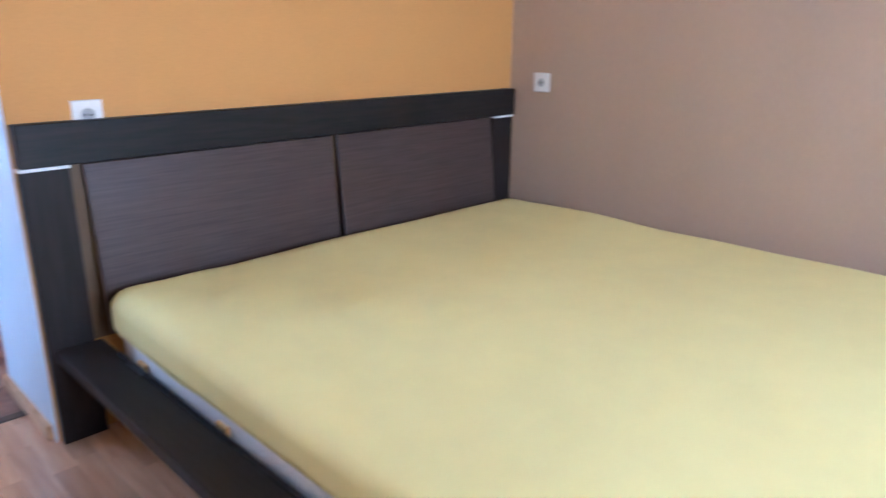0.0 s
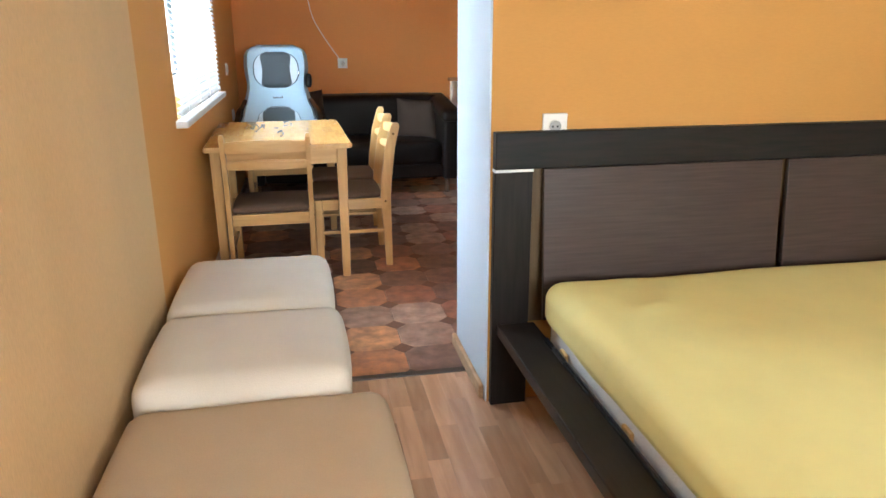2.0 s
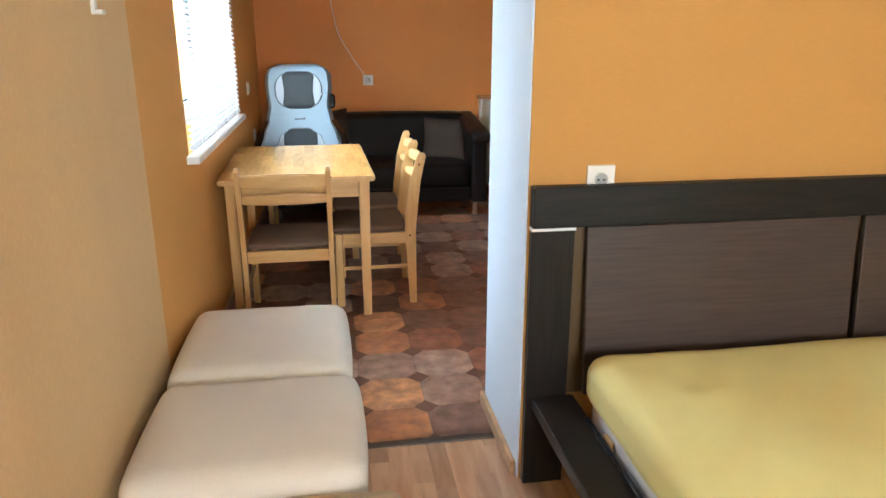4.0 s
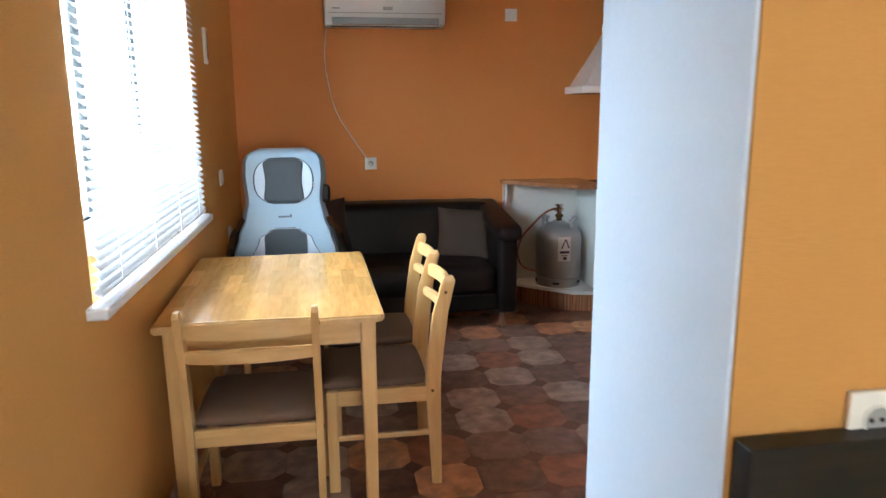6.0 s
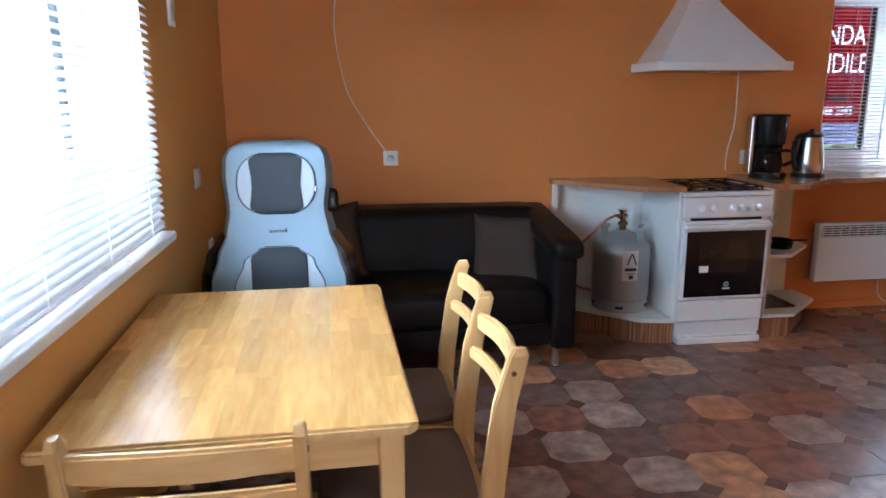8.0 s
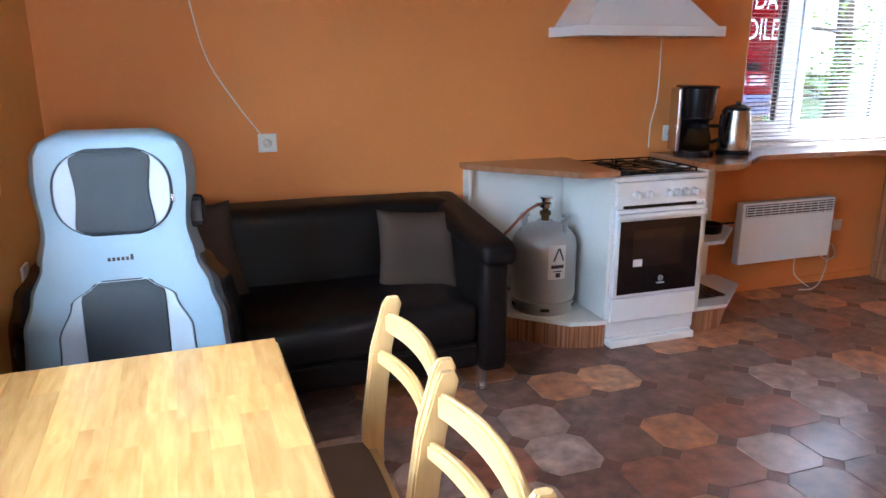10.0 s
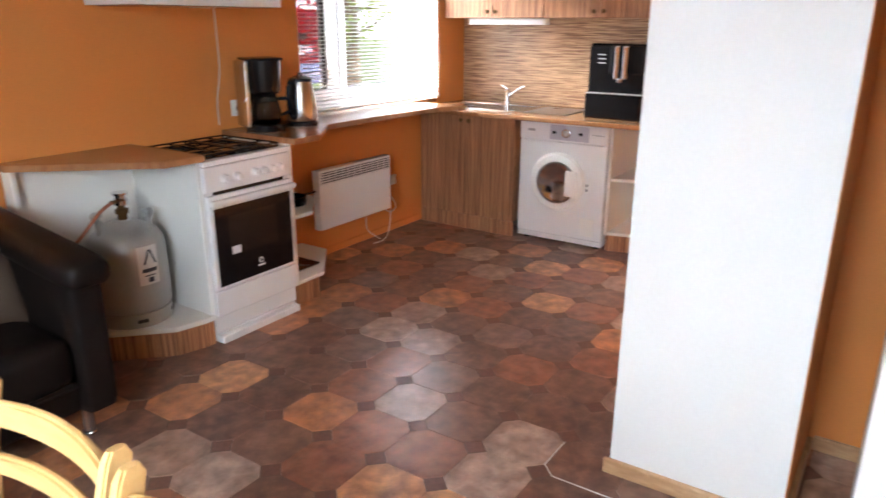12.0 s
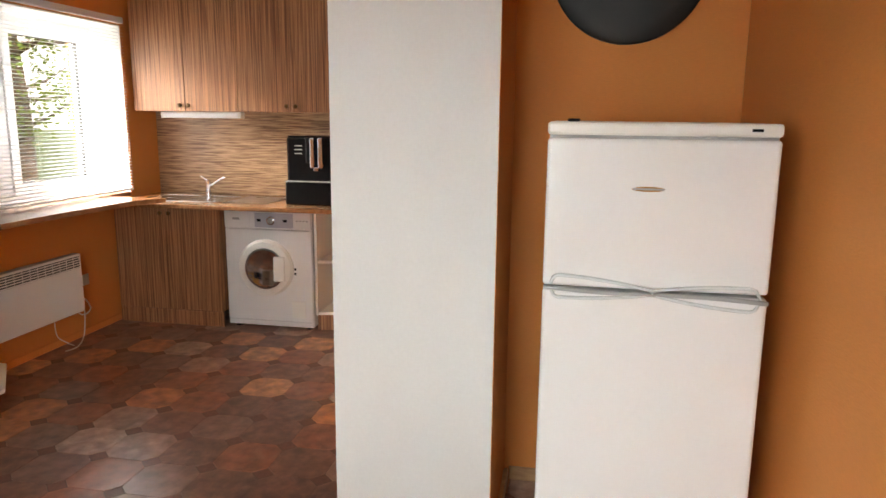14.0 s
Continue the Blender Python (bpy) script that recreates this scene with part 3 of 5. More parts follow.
def ottoman(label, y0, y1, z, m, x1, seed, depth=0.2):
    t = thing("bench_cushion", label, "bench", pose(0, 0, 0), "bench blocks along the wall")
    c = part("cushion", pillow(-0.452, y0 + 0.004, z - 0.17, x1, y1 - 0.004, z, 0.05, 16, 0.012, 0.003, seed), m, t)
    smooth(c, 60)
    part("base", box(-0.44, y0 + 0.012, 0.05, x1 - 0.015, y1 - 0.012, z - 0.165, 0.012), m, t)
    for x in (-0.40, x1 - 0.08):
        for y in (y0 + 0.06, y1 - 0.06):
            part("foot", lathe([(0.018, 0), (0.022, 0.052)], 14, (x, y, 0)), BLACK, t)


ottoman("cream upholstered bench block against the wall beside the table", 2.487, 3.058, 0.385, CREAM, 0.095, 1)
ottoman("cream upholstered bench block between two others", 1.965, 2.483, 0.382, CREAM, 0.118, 4)
ottoman("sand-coloured upholstered bench block, slightly lower", 1.02, 1.965, 0.338, SAND, 0.21, 9)


def socket(m, label, round_face=True, w=0.082):
    """A wall plate; local y points out of the wall."""
    t = thing("wall_socket", label, "socket", m)
    part("plate", box(-w / 2, 0, -w / 2, w / 2, 0.01, w / 2, 0.003), PLASTIC_W, t)
    if round_face:
        bm = lathe([(0.0215, 0), (0.0215, 0.005), (0.0195, 0.005), (0.0187, 0.0004)], 20)
        bmesh.ops.transform(bm, matrix=pose(0, 0.0095, 0, -90, 0, 0), verts=bm.verts[:])
        part("well_rim", bm, PLASTIC_W, t)
        bm = lathe([(0.0186, 0), (0.0186, 0.0015)], 20)
        bmesh.ops.transform(bm, matrix=pose(0, 0.0095, 0, -90, 0, 0), verts=bm.verts[:])
        part("well", bm, mat_well, t)
        for x in (-0.008, 0.008):
            part("pin_hole", box(x - 0.003, 0.0108, -0.003, x + 0.003, 0.0118, 0.003), BLACK, t)
    else:
        part("rocker", box(-0.026, 0.009, -0.026, 0.026, 0.015, 0.026, 0.003), PLASTIC_W, t)
    return t


mat_well = mat("grey_socket_well", (0.35, 0.35, 0.34), 0.5, vary=0.05, bump=0)
socket(pose(0.816, P0, 0.962, 0, 0, 180), "white wall socket half hidden behind the headboard")
socket(pose(XB, 2.205, 0.985, 0, 0, 90), "white wall socket on the beige wall beside the bed")
socket(pose(0.385, YF, 1.003, 0, 0, 180), "white wall socket above the sofa with a plug in it")
socket(pose(1.368, YF, 1.994, 0, 0, 180), "white wall switch high on the orange wall", False)
socket(pose(2.515, YF, 0.975, 0, 0, 180), "white wall socket beside the coffee maker")
socket(pose(XL, 5.63, 1.005, 0, 0, -90), "white wall switch beside the window", False)
socket(pose(XL, 5.82, 0.66, 0, 0, -90), "white wall socket low beside the window", False)
socket(pose(3.81, YF, 0.36, 0, 0, 180), "small white socket beside the heater", False, 0.07)

t = thing("blind_cord_hook", "small white hook plate on the beige wall", "hook")
part("plate", box(XL, 2.44, 1.40, XL + 0.01, 2.465, 1.50, 0.003), PLASTIC_W, t)
part("hook", box(XL + 0.01, 2.44, 1.40, XL + 0.028, 2.465, 1.412, 0.003), PLASTIC_W, t)

t = thing("wall_thermometer", "slim white and wood wall thermometer", "thermometer")
part("board", box(XL, 5.36, 1.60, XL + 0.014, 5.42, 1.775, 0.004), PLASTIC_W, t)
part("tube", tube([(XL + 0.017, 5.39, 1.62), (XL + 0.017, 5.39, 1.76)], 0.004), STEEL, t)


# ---- dining corner ----
def dining_table():
    t = thing("dining_table", "lacquered light wood dining table with a butcher-block top", "table", pose(-0.110, 4.318, 0, 0, 0, 1.5))
    x0, x1, y0, y1, z = -0.367, 0.367, -0.532, 0.532, 0.718
    top = part("tabletop", prism([(x0 + 0.004, y0 + 0.012), (x0 + 0.012, y0 + 0.004), (x1 - 0.022, y0 + 0.004), (x1 - 0.004, y0 + 0.022), (x1 - 0.004, y1 - 0.022), (x1 - 0.022, y1 - 0.004), (x0 + 0.012, y1 - 0.004), (x0 + 0.004, y1 - 0.012)], z - 0.026, z - 0.001, 0.006), BIRCH, t)
    cols, rng = 13, random.Random(3)
    w = (x1 - x0 - 0.02) / cols
    for c in range(cols):
        y = y0 + 0.011
        while y < y1 - 0.012:
            e = min(y + rng.uniform(0.16, 0.42), y1 - 0.011)
            if y1 - 0.011 - e < 0.06:
                e = y1 - 0.011
            xa = x0 + 0.01 + c * w
            part("stave", box(xa + 0.0001, y + 0.0001, z - 0.003, xa + w - 0.0001, e - 0.0001, z), STAVE, top)
            y = e
    part("apron", box(x0 + 0.06, y0 + 0.045, z - 0.105, x1 - 0.06, y0 + 0.065, z - 0.027, 0.002), BIRCHX, t)
    part("apron", box(x0 + 0.06, y1 - 0.065, z - 0.105, x1 - 0.06, y1 - 0.045, z - 0.027, 0.002), BIRCHX, t)
    part("apron", box(x0 + 0.045, y0 + 0.06, z - 0.105, x0 + 0.065, y1 - 0.06, z - 0.027, 0.002), BIRCHY, t)
    part("apron", box(x1 - 0.065, y0 + 0.06, z - 0.105, x1 - 0.045, y1 - 0.06, z - 0.027, 0.002), BIRCHY, t)
    for x in (x0 + 0.058, x1 - 0.058):
        for y in (y0 + 0.058, y1 - 0.058):
            bm = box(x - 0.026, y - 0.026, 0, x + 0.026, y + 0.026, z - 0.027, 0.006)
            for v in bm.verts:
                if v.co.z < 0.3:
                    v.co.x = x + (v.co.x - x) * 0.78
                    v.co.y = y + (v.co.y - y) * 0.78
            part("leg", bm, BIRCH, t)


BIRCHX = wood("rubberwood_along", (0.58, 0.34, 0.125), (0.70, 0.445, 0.185), 0.32, (1.2, 10, 10), 4, coat=0.25, contrast=(0.3, 0.7), bump=0.03)
BIRCHY = wood("rubberwood_across", (0.58, 0.34, 0.125), (0.70, 0.445, 0.185), 0.32, (10, 1.2, 10), 4, coat=0.25, contrast=(0.3, 0.7), bump=0.03)
dining_table()


def dining_chair():
    """Local: the back stands at y = 0, the seat reaches to y = 0.40; x is the width."""
    t = thing("dining_chair", "light rubberwood dining chair with a brown fabric seat", "chair", pose(0, 0, 0), "chairs round the table")
    hw = 0.2
    for s in (-1, 1):
        # one bent post from the floor to the top of the back
        ys, zs, ds = [-0.012, -0.006, 0.0, -0.005, -0.03, -0.06], [0, 0.22, 0.39, 0.47, 0.66, 0.775], [0.036, 0.046, 0.056, 0.058, 0.054, 0.046]
        bm = bmesh.new()
        rings = []
        for y, z, d in zip(ys, zs, ds):
            rings.append([bm.verts.new((s * hw + a * 0.0115, y + b * d / 2 + 0.0, z)) for a, b in ((-1, -1), (1, -1), (1, 1), (-1, 1))])
        top = [bm.verts.new((s * hw + a * 0.0085, ys[-1] - 0.002 + b * 0.014, 0.792)) for a, b in ((-1, -1), (1, -1), (1, 1), (-1, 1))]
        rings.append(top)
        for a, b in zip(rings, rings[1:]):
            for k in range(4):
                bm.faces.new((a[k], a[(k + 1) % 4], b[(k + 1) % 4], b[k]))
        bm.faces.new(rings[0][::-1])
        bm.faces.new(rings[-1])
        bmesh.ops.recalc_face_normals(bm, faces=bm.faces[:])
        bmesh.ops.bevel(bm, geom=[e for e in bm.edges if abs((e.verts[0].co - e.verts[1].co).z) > 0.005 or min(v.co.z for v in e.verts) > 0.8], offset=0.004, segments=2, affect="EDGES")
        part("back_post", bm, BIRCH, t)
        part("front_leg", box(s * hw - 0.017, 0.345, 0, s * hw + 0.017, 0.385, 0.39, 0.005), BIRCH, t)
        part("side_rail", box(s * hw - 0.010, 0.022, 0.33, s * hw + 0.010, 0.344, 0.388, 0.003), BIRCHY, t)
        part("side_stretcher", box(s * hw - 0.008, 0.0, 0.195, s * hw + 0.008, 0.345, 0.215, 0.004), BIRCHY, t)
        for z in (0.37, 0.735):
            bm = lathe([(0.006, 0), (0.006, 0.003)], 10)
            bmesh.ops.transform(bm, matrix=pose(s * (hw + 0.011), 0.002 if z < 0.5 else -0.048, z, 0, s * 90, 0), verts=bm.verts[:])
            part("screw_cap", bm, BRASS, t)
    part("front_rail", box(-hw + 0.018, 0.355, 0.33, hw - 0.018, 0.378, 0.388, 0.003), BIRCHX, t)
    part("back_rail", box(-hw + 0.012, -0.008, 0.33, hw - 0.012, 0.014, 0.388, 0.003), BIRCHX, t)
    seat = part("seat", pillow(-hw + 0.013, 0.022, 0.382, hw - 0.013, 0.395, 0.422, 0.018, 8, 0.008, 0.001), SEATFAB, t, "brown fabric seat pad")
    smooth(seat, 60)
    for z, h, yb, bow in ((0.728, 0.052, -0.05, 0.028), (0.638, 0.038, -0.028, 0.028)):
        bm = bmesh.new()
        rings = []
        n = 12
        for k in range(n + 1):
            u = k / n * 2 - 1
            y = yb - bow * (1 - u * u)
            rings.append([bm.verts.new((u * (hw - 0.011), y + a * 0.010, z + b * h / 2 + (0.0 if b < 0 else 0.010 * (1 - u * u)))) for a, b in ((-1, -1), (1, -1), (1, 1), (-1, 1))])
        for a, b in zip(rings, rings[1:]):
            for k in range(4):
                bm.faces.new((a[k], a[(k + 1) % 4], b[(k + 1) % 4], b[k]))
        bm.faces.new(rings[0][::-1])
        bm.faces.new(rings[-1])
        bmesh.ops.recalc_face_normals(bm, faces=bm.faces[:])
        bmesh.ops.bevel(bm, geom=[e for e in bm.edges if abs((e.verts[0].co - e.verts[1].co).x) > 0.02], offset=0.006, segments=2, affect="EDGES")
        smooth(part("back_slat", bm, BIRCHX, t), 50)
    return t


chair = dining_chair()
chair.matrix_basis = pose(-0.155, 3.745, 0, 0, 0, 0)
copy_thing(chair, pose(0.447, 4.185, 0, 0, 0, 90))
copy_thing(chair, pose(0.462, 4.642, 0, 0, 0, 90))
copy_thing(chair, pose(-0.14, 5.43, 0, 0, 0, 180))


def outline_panel(fn, z0, z1, d0, d1, n=28, cols=10, bulge=0.0):
    """A padded panel: half-width fn(z), from depth d0 (back) to d1 (front), domed by bulge. Local x across, y depth, z up."""
    bm = bmesh.new()
    front, back = [], []
    for k in range(n + 1):
        z = z0 + (z1 - z0) * k / n
        l, r = fn(z)
        v = (z - z0) / (z1 - z0)
        rowf, rowb = [], []
        for c in range(cols + 1):
            u = c / cols
            e = min(u, 1 - u) * 2
            edge = min(1.0, (min(e * 5, min(v, 1 - v) * 12)))
            edge = math.sqrt(max(0, 1 - (1 - edge) ** 2))
            x = l + (r - l) * u
            rowf.append(bm.verts.new((x, d0 + (d1 - d0) * edge + bulge * math.sin(math.pi * u) * math.sin(math.pi * v), z)))
            rowb.append(bm.verts.new((x, d0 - (d1 - d0) * 0.02, z)))
        front.append(rowf)
        back.append(rowb)
    for g, flip in ((front, 1), (back, 0)):
        for a, b in zip(g, g[1:]):
            for c in range(cols):
                q = (a[c], a[c + 1], b[c + 1], b[c])
                bm.faces.new(q if flip else q[::-1])
    for k in range(n):
        bm.faces.new((front[k][0], front[k + 1][0], back[k + 1][0], back[k][0]))
        bm.faces.new((front[k][-1], back[k][-1], back[k + 1][-1], front[k + 1][-1]))
    for c in range(cols):
        bm.faces.new((front[0][c], back[0][c], back[0][c + 1], front[0][c + 1]))
        bm.faces.new((front[-1][c], front[-1][c + 1], back[-1][c + 1], back[-1][c]))
    bmesh.ops.recalc_face_normals(bm, faces=bm.faces[:])
    return bm


def lerp_fn(table):
    """Half-width by height through a few smooth stations."""
    def fn(z):
        for (za, wa), (zb, wb) in zip(table, table[1:]):
            if z <= zb:
                u = max(0, min(1, (z - za) / (zb - za)))
                u = u * u * (3 - 2 * u)
                return wa + (wb - wa) * u
        return table[-1][1]
    return fn


def massage_pad():
    """Seat pad that hangs on the fourth chair; local front is -y."""
    t = thing("massage_seat_cover", "pale grey massage seat pad with dark mesh panels on a chair", "massage pad", pose(-0.135, 5.355, 0.478, -7, 0, 0) @ pose(0, 0, 0, 0, 0, 180))
    outer = lerp_fn([(0, 0.30), (0.14, 0.292), (0.24, 0.262), (0.33, 0.225), (0.42, 0.206), (0.56, 0.219), (0.63, 0.214), (0.665, 0.192), (0.685, 0.16), (0.697, 0.12)])
    smooth(part("shell", outline_panel(lambda z: (-outer(z), outer(z)), 0.0, 0.70, 0, 0.075, 40, 16), PADGREY, t), 50)
    trim = lerp_fn([(0, 0.325), (0.14, 0.322), (0.24, 0.298), (0.31, 0.252), (0.37, 0.20)])
    smooth(part("side_wing", outline_panel(lambda z: (-trim(z), trim(z)), 0.0, 0.40, -0.02, 0.045, 20, 16), BLACK, t, "black side piping"), 50)
    head = lambda z: 0.170 * math.sqrt(max(0.02, 1 - abs((z - 0.525) / 0.128) ** 2.6))
    smooth(part("head_rim", outline_panel(lambda z: (-head(z) - 0.008, head(z) + 0.008), 0.392, 0.658, 0.02, 0.082, 24, 14), PADDARK, t), 50)
    smooth(part("head_panel", outline_panel(lambda z: (-head(z), head(z)), 0.40, 0.65, 0.03, 0.086, 24, 14), PADPALE, t, "white leatherette head panel"), 50)
    mid = lambda z: min(0.115 + 0.006 * math.cos(z * 30), max(0.02, head(z) - 0.004))
    smooth(part("head_mesh", outline_panel(lambda z: (-mid(z), mid(z)), 0.403, 0.647, 0.04, 0.092, 20, 12, 0.006), PADDARK, t, "dark mesh centre"), 50)
    low = lerp_fn([(0, 0.205), (0.12, 0.20), (0.22, 0.155), (0.275, 0.08), (0.29, 0.03)])
    smooth(part("back_rim", outline_panel(lambda z: (-low(z) - 0.006, low(z) + 0.006), 0.0, 0.297, 0.03, 0.079, 24, 14), PADDARK, t), 50)
    smooth(part("back_panel", outline_panel(lambda z: (-low(z), low(z)), 0.0, 0.29, 0.03, 0.083, 24, 14), PADPALE, t, "white leatherette back panel"), 50)
    mesh = lambda z: min(0.128, max(0.02, low(z) - 0.003))
    smooth(part("back_mesh", outline_panel(lambda z: (-mesh(z), mesh(z)), 0.0, 0.286, 0.04, 0.09, 20, 12, 0.006), PADDARK, t, "dark mesh centre"), 50)
    mark = bmesh.new()
    for k in range(6):
        box(-0.034 + k * 0.0118, 0.0762, 0.333, -0.034 + k * 0.0118 + 0.008, 0.0772, 0.343 if k not in (0,) else 0.349, bm=mark)
    part("maker_mark", mark, TAUPE, t)
    smooth(part("seat_pad", pillow(-0.23, 0.03, -0.035, 0.23, 0.46, 0.045, 0.03, 12, 0.01, 0.002), PADGREY, t), 60)
    part("remote_pocket", pillow(-0.235, 0.0, 0.41, -0.185, 0.03, 0.50, 0.012, 5, 0.004, 0.001), BLACK, t)
    part("zip_pull", box(-0.158, 0.086, 0.49, -0.150, 0.091, 0.512, 0.002), CHROME, t)


massage_pad()


# ---- sofa wall ----
def sofa():
    t = thing("sofa", "dark brown leatherette sofa with padded rolled arms", "sofa")
    x0, x1, y0, y1 = -0.42, 1.24, 5.66, 6.44
    smooth(part("base", pillow(x0 + 0.13, y0 + 0.05, 0.125, x1 - 0.13, y1 - 0.05, 0.26, 0.03, 10, 0.003, 0.002), LEATHER, t), 60)
    smooth(part("seat_cushion", pillow(x0 + 0.14, y0 + 0.03, 0.235, x1 - 0.14, y1 - 0.16, 0.425, 0.05, 22, 0.018, 0.006, 2), LEATHER, t), 60)
    bm = pillow(x0 + 0.06, y1 - 0.25, 0.15, x1 - 0.06, y1, 0.75, 0.05, 22, 0.012, 0.004, 5)
    for v in bm.verts:
        v.co.y -= 0.10 * max(0, (0.6 - v.co.z)) if v.co.y < y1 - 0.15 else 0
    smooth(part("backrest", bm, LEATHER, t), 60)
    for s, a in ((1, x1), (-1, x0)):
        lo, hi = sorted((a - s * 0.012, a - s * 0.135))
        bm = pillow(lo, y0 + 0.02, 0.118, hi, y1, 0.66, 0.03, 12, 0.004, 0.003, 3)
        for v in bm.verts:
            if v.co.z > 0.4:
                v.co.z += 0.085 * (v.co.y - y0) / (y1 - y0) * (v.co.z - 0.4) / 0.26
        smooth(part("arm", bm, LEATHER, t), 60)
        lo, hi = sorted((a + s * 0.01, a - s * 0.15))
        bm = pillow(lo, y0 - 0.02, 0.575, hi, y1 - 0.01, 0.672, 0.04, 12, 0.006, 0.002, 8)
        for v in bm.verts:
            v.co.z += 0.085 * (v.co.y - y0) / (y1 - y0)
        smooth(part("arm_pad", bm, LEATHER, t), 60)
        for y in (y0 + 0.13, y1 - 0.1):
            part("leg", lathe([(0.022, 0), (0.024, 0.006), (0.021, 0.01), (0.021, 0.13)], 18, (a - s * 0.085, y, 0)), STEEL, t)
    part("front_seam", tube([(x0 + 0.15, y0 + 0.032, 0.24), (x1 - 0.15, y0 + 0.032, 0.24)], 0.004, 6), LEATHER, t)


sofa()


def scatter_cushion(m, label):
    t = thing("scatter_cushion", label, "cushion", m)
    bm = bmesh.new()
    n = 16
    top, bot = [], []
    for j in range(n + 1):
        a, b = [], []
        for i in range(n + 1):
            u, v = i / n * 2 - 1, j / n * 2 - 1
            sx = 0.2 * u * (1 - 0.07 * (1 - v * v))
            sz = 0.2 * v * (1 - 0.07 * (1 - u * u))
            h = 0.065 * ((1 - u ** 4) * (1 - v ** 4)) ** 0.6 + 0.004 + 0.004 * noise.noise(Vector((u * 3, v * 3, 2)))
            a.append(bm.verts.new((sx, -h, sz)))
            b.append(bm.verts.new((sx, h, sz)))
        top.append(a)
        bot.append(b)
    for g in (top, bot):
        for a, b in zip(g, g[1:]):
            for i in range(n):
                bm.faces.new((a[i], a[i + 1], b[i + 1], b[i]))
    bm.verts.ensure_lookup_table()
    for i in range(n):
        for p, q in (((0, i), (0, i + 1)), ((n, i), (n, i + 1)), ((i, 0), (i + 1, 0)), ((i, n), (i + 1, n))):
            bm.faces.new((top[p[0]][p[1]], top[q[0]][q[1]], bot[q[0]][q[1]], bot[p[0]][p[1]]))
    bmesh.ops.recalc_face_normals(bm, faces=bm.faces[:])
    smooth(part("cover", bm, TAUPE, t), 70)
    part("seam", tube([(-0.19, 0, -0.197), (0, 0, -0.186), (0.19, 0, -0.197)], 0.003, 5), TAUPE, t)


scatter_cushion(pose(0.965, 6.07, 0.555, -24, 3, -6) @ Matrix.Scale(0.91, 4), "square taupe fabric scatter cushion leaning in the sofa's corner")
scatter_cushion(pose(0.02, 6.10, 0.605, -20, -4, 10), "square taupe fabric scatter cushion behind the massage pad")


def air_conditioner():
    t = thing("air_conditioner", "white wall-mounted split air conditioner", "air conditioner")
    x0, x1, z = 0.105, 0.89, 1.895
    bm = box(x0, YF - 0.19, z, x1, YF - 0.0005, z + 0.27, 0.02, 3)
    for v in bm.verts:
        if v.co.z < z + 0.1 and v.co.y < YF - 0.1:
            v.co.y += 0.05 * (1 - (v.co.z - z) / 0.1)
    smooth(part("housing", bm, PLASTIC_W, t), 40)
    flap = box(x0 + 0.05, YF - 0.185, z + 0.008, x1 - 0.05, YF - 0.165, z + 0.05, 0.004)
    part("air_flap", flap, mat_well, t, "grey louvre flap")
    part("slot", box(x0 + 0.04, YF - 0.13, z - 0.002, x1 - 0.04, YF - 0.10, z + 0.004), GREYGAP, t)
    part("front_line", box(x0 + 0.03, YF - 0.192, z + 0.075, x1 - 0.03, YF - 0.186, z + 0.079), mat_well, t)
    part("display", box(0.48, YF - 0.1925, z + 0.095, 0.54, YF - 0.188, z + 0.115, 0.002), mat_well, t)
    part("badge", box(x0 + 0.05, YF - 0.1925, z + 0.10, x0 + 0.10, YF - 0.189, z + 0.108), mat_well, t)


air_conditioner()


def cable(label, ctrl, rad=0.003, m=None, name="cable"):
    ob = part(name, tube(curve_points(ctrl), rad, 7), m or PLASTIC_W)
    smooth(ob, 60)
    return tagged(ob, label, "cable")


cable("thin white power cable from the air conditioner to the socket", [(0.115, YF - 0.004, 1.90), (0.10, YF - 0.004, 1.7), (0.125, YF - 0.004, 1.5), (0.17, YF - 0.004, 1.34), (0.27, YF - 0.004, 1.17), (0.36, YF - 0.012, 1.04), (0.385, YF - 0.03, 1.004)])
t = thing("power_plug", "white round power plug in the wall socket", "plug")
bm = lathe([(0.017, 0), (0.018, 0.012), (0.012, 0.03), (0.006, 0.036)], 16)
bmesh.ops.transform(bm, matrix=pose(0.385, YF - 0.012, 1.003, 90, 0, 0), verts=bm.verts[:])
smooth(part("body", bm, PLASTIC_W, t), 50)
cable("thin white cable hanging from the cooker hood", [(2.42, YF - 0.004, 1.50), (2.425, YF - 0.004, 1.3), (2.42, YF - 0.004, 1.15), (2.39, YF - 0.006, 1.02), (2.385, YF - 0.01, 0.90)])


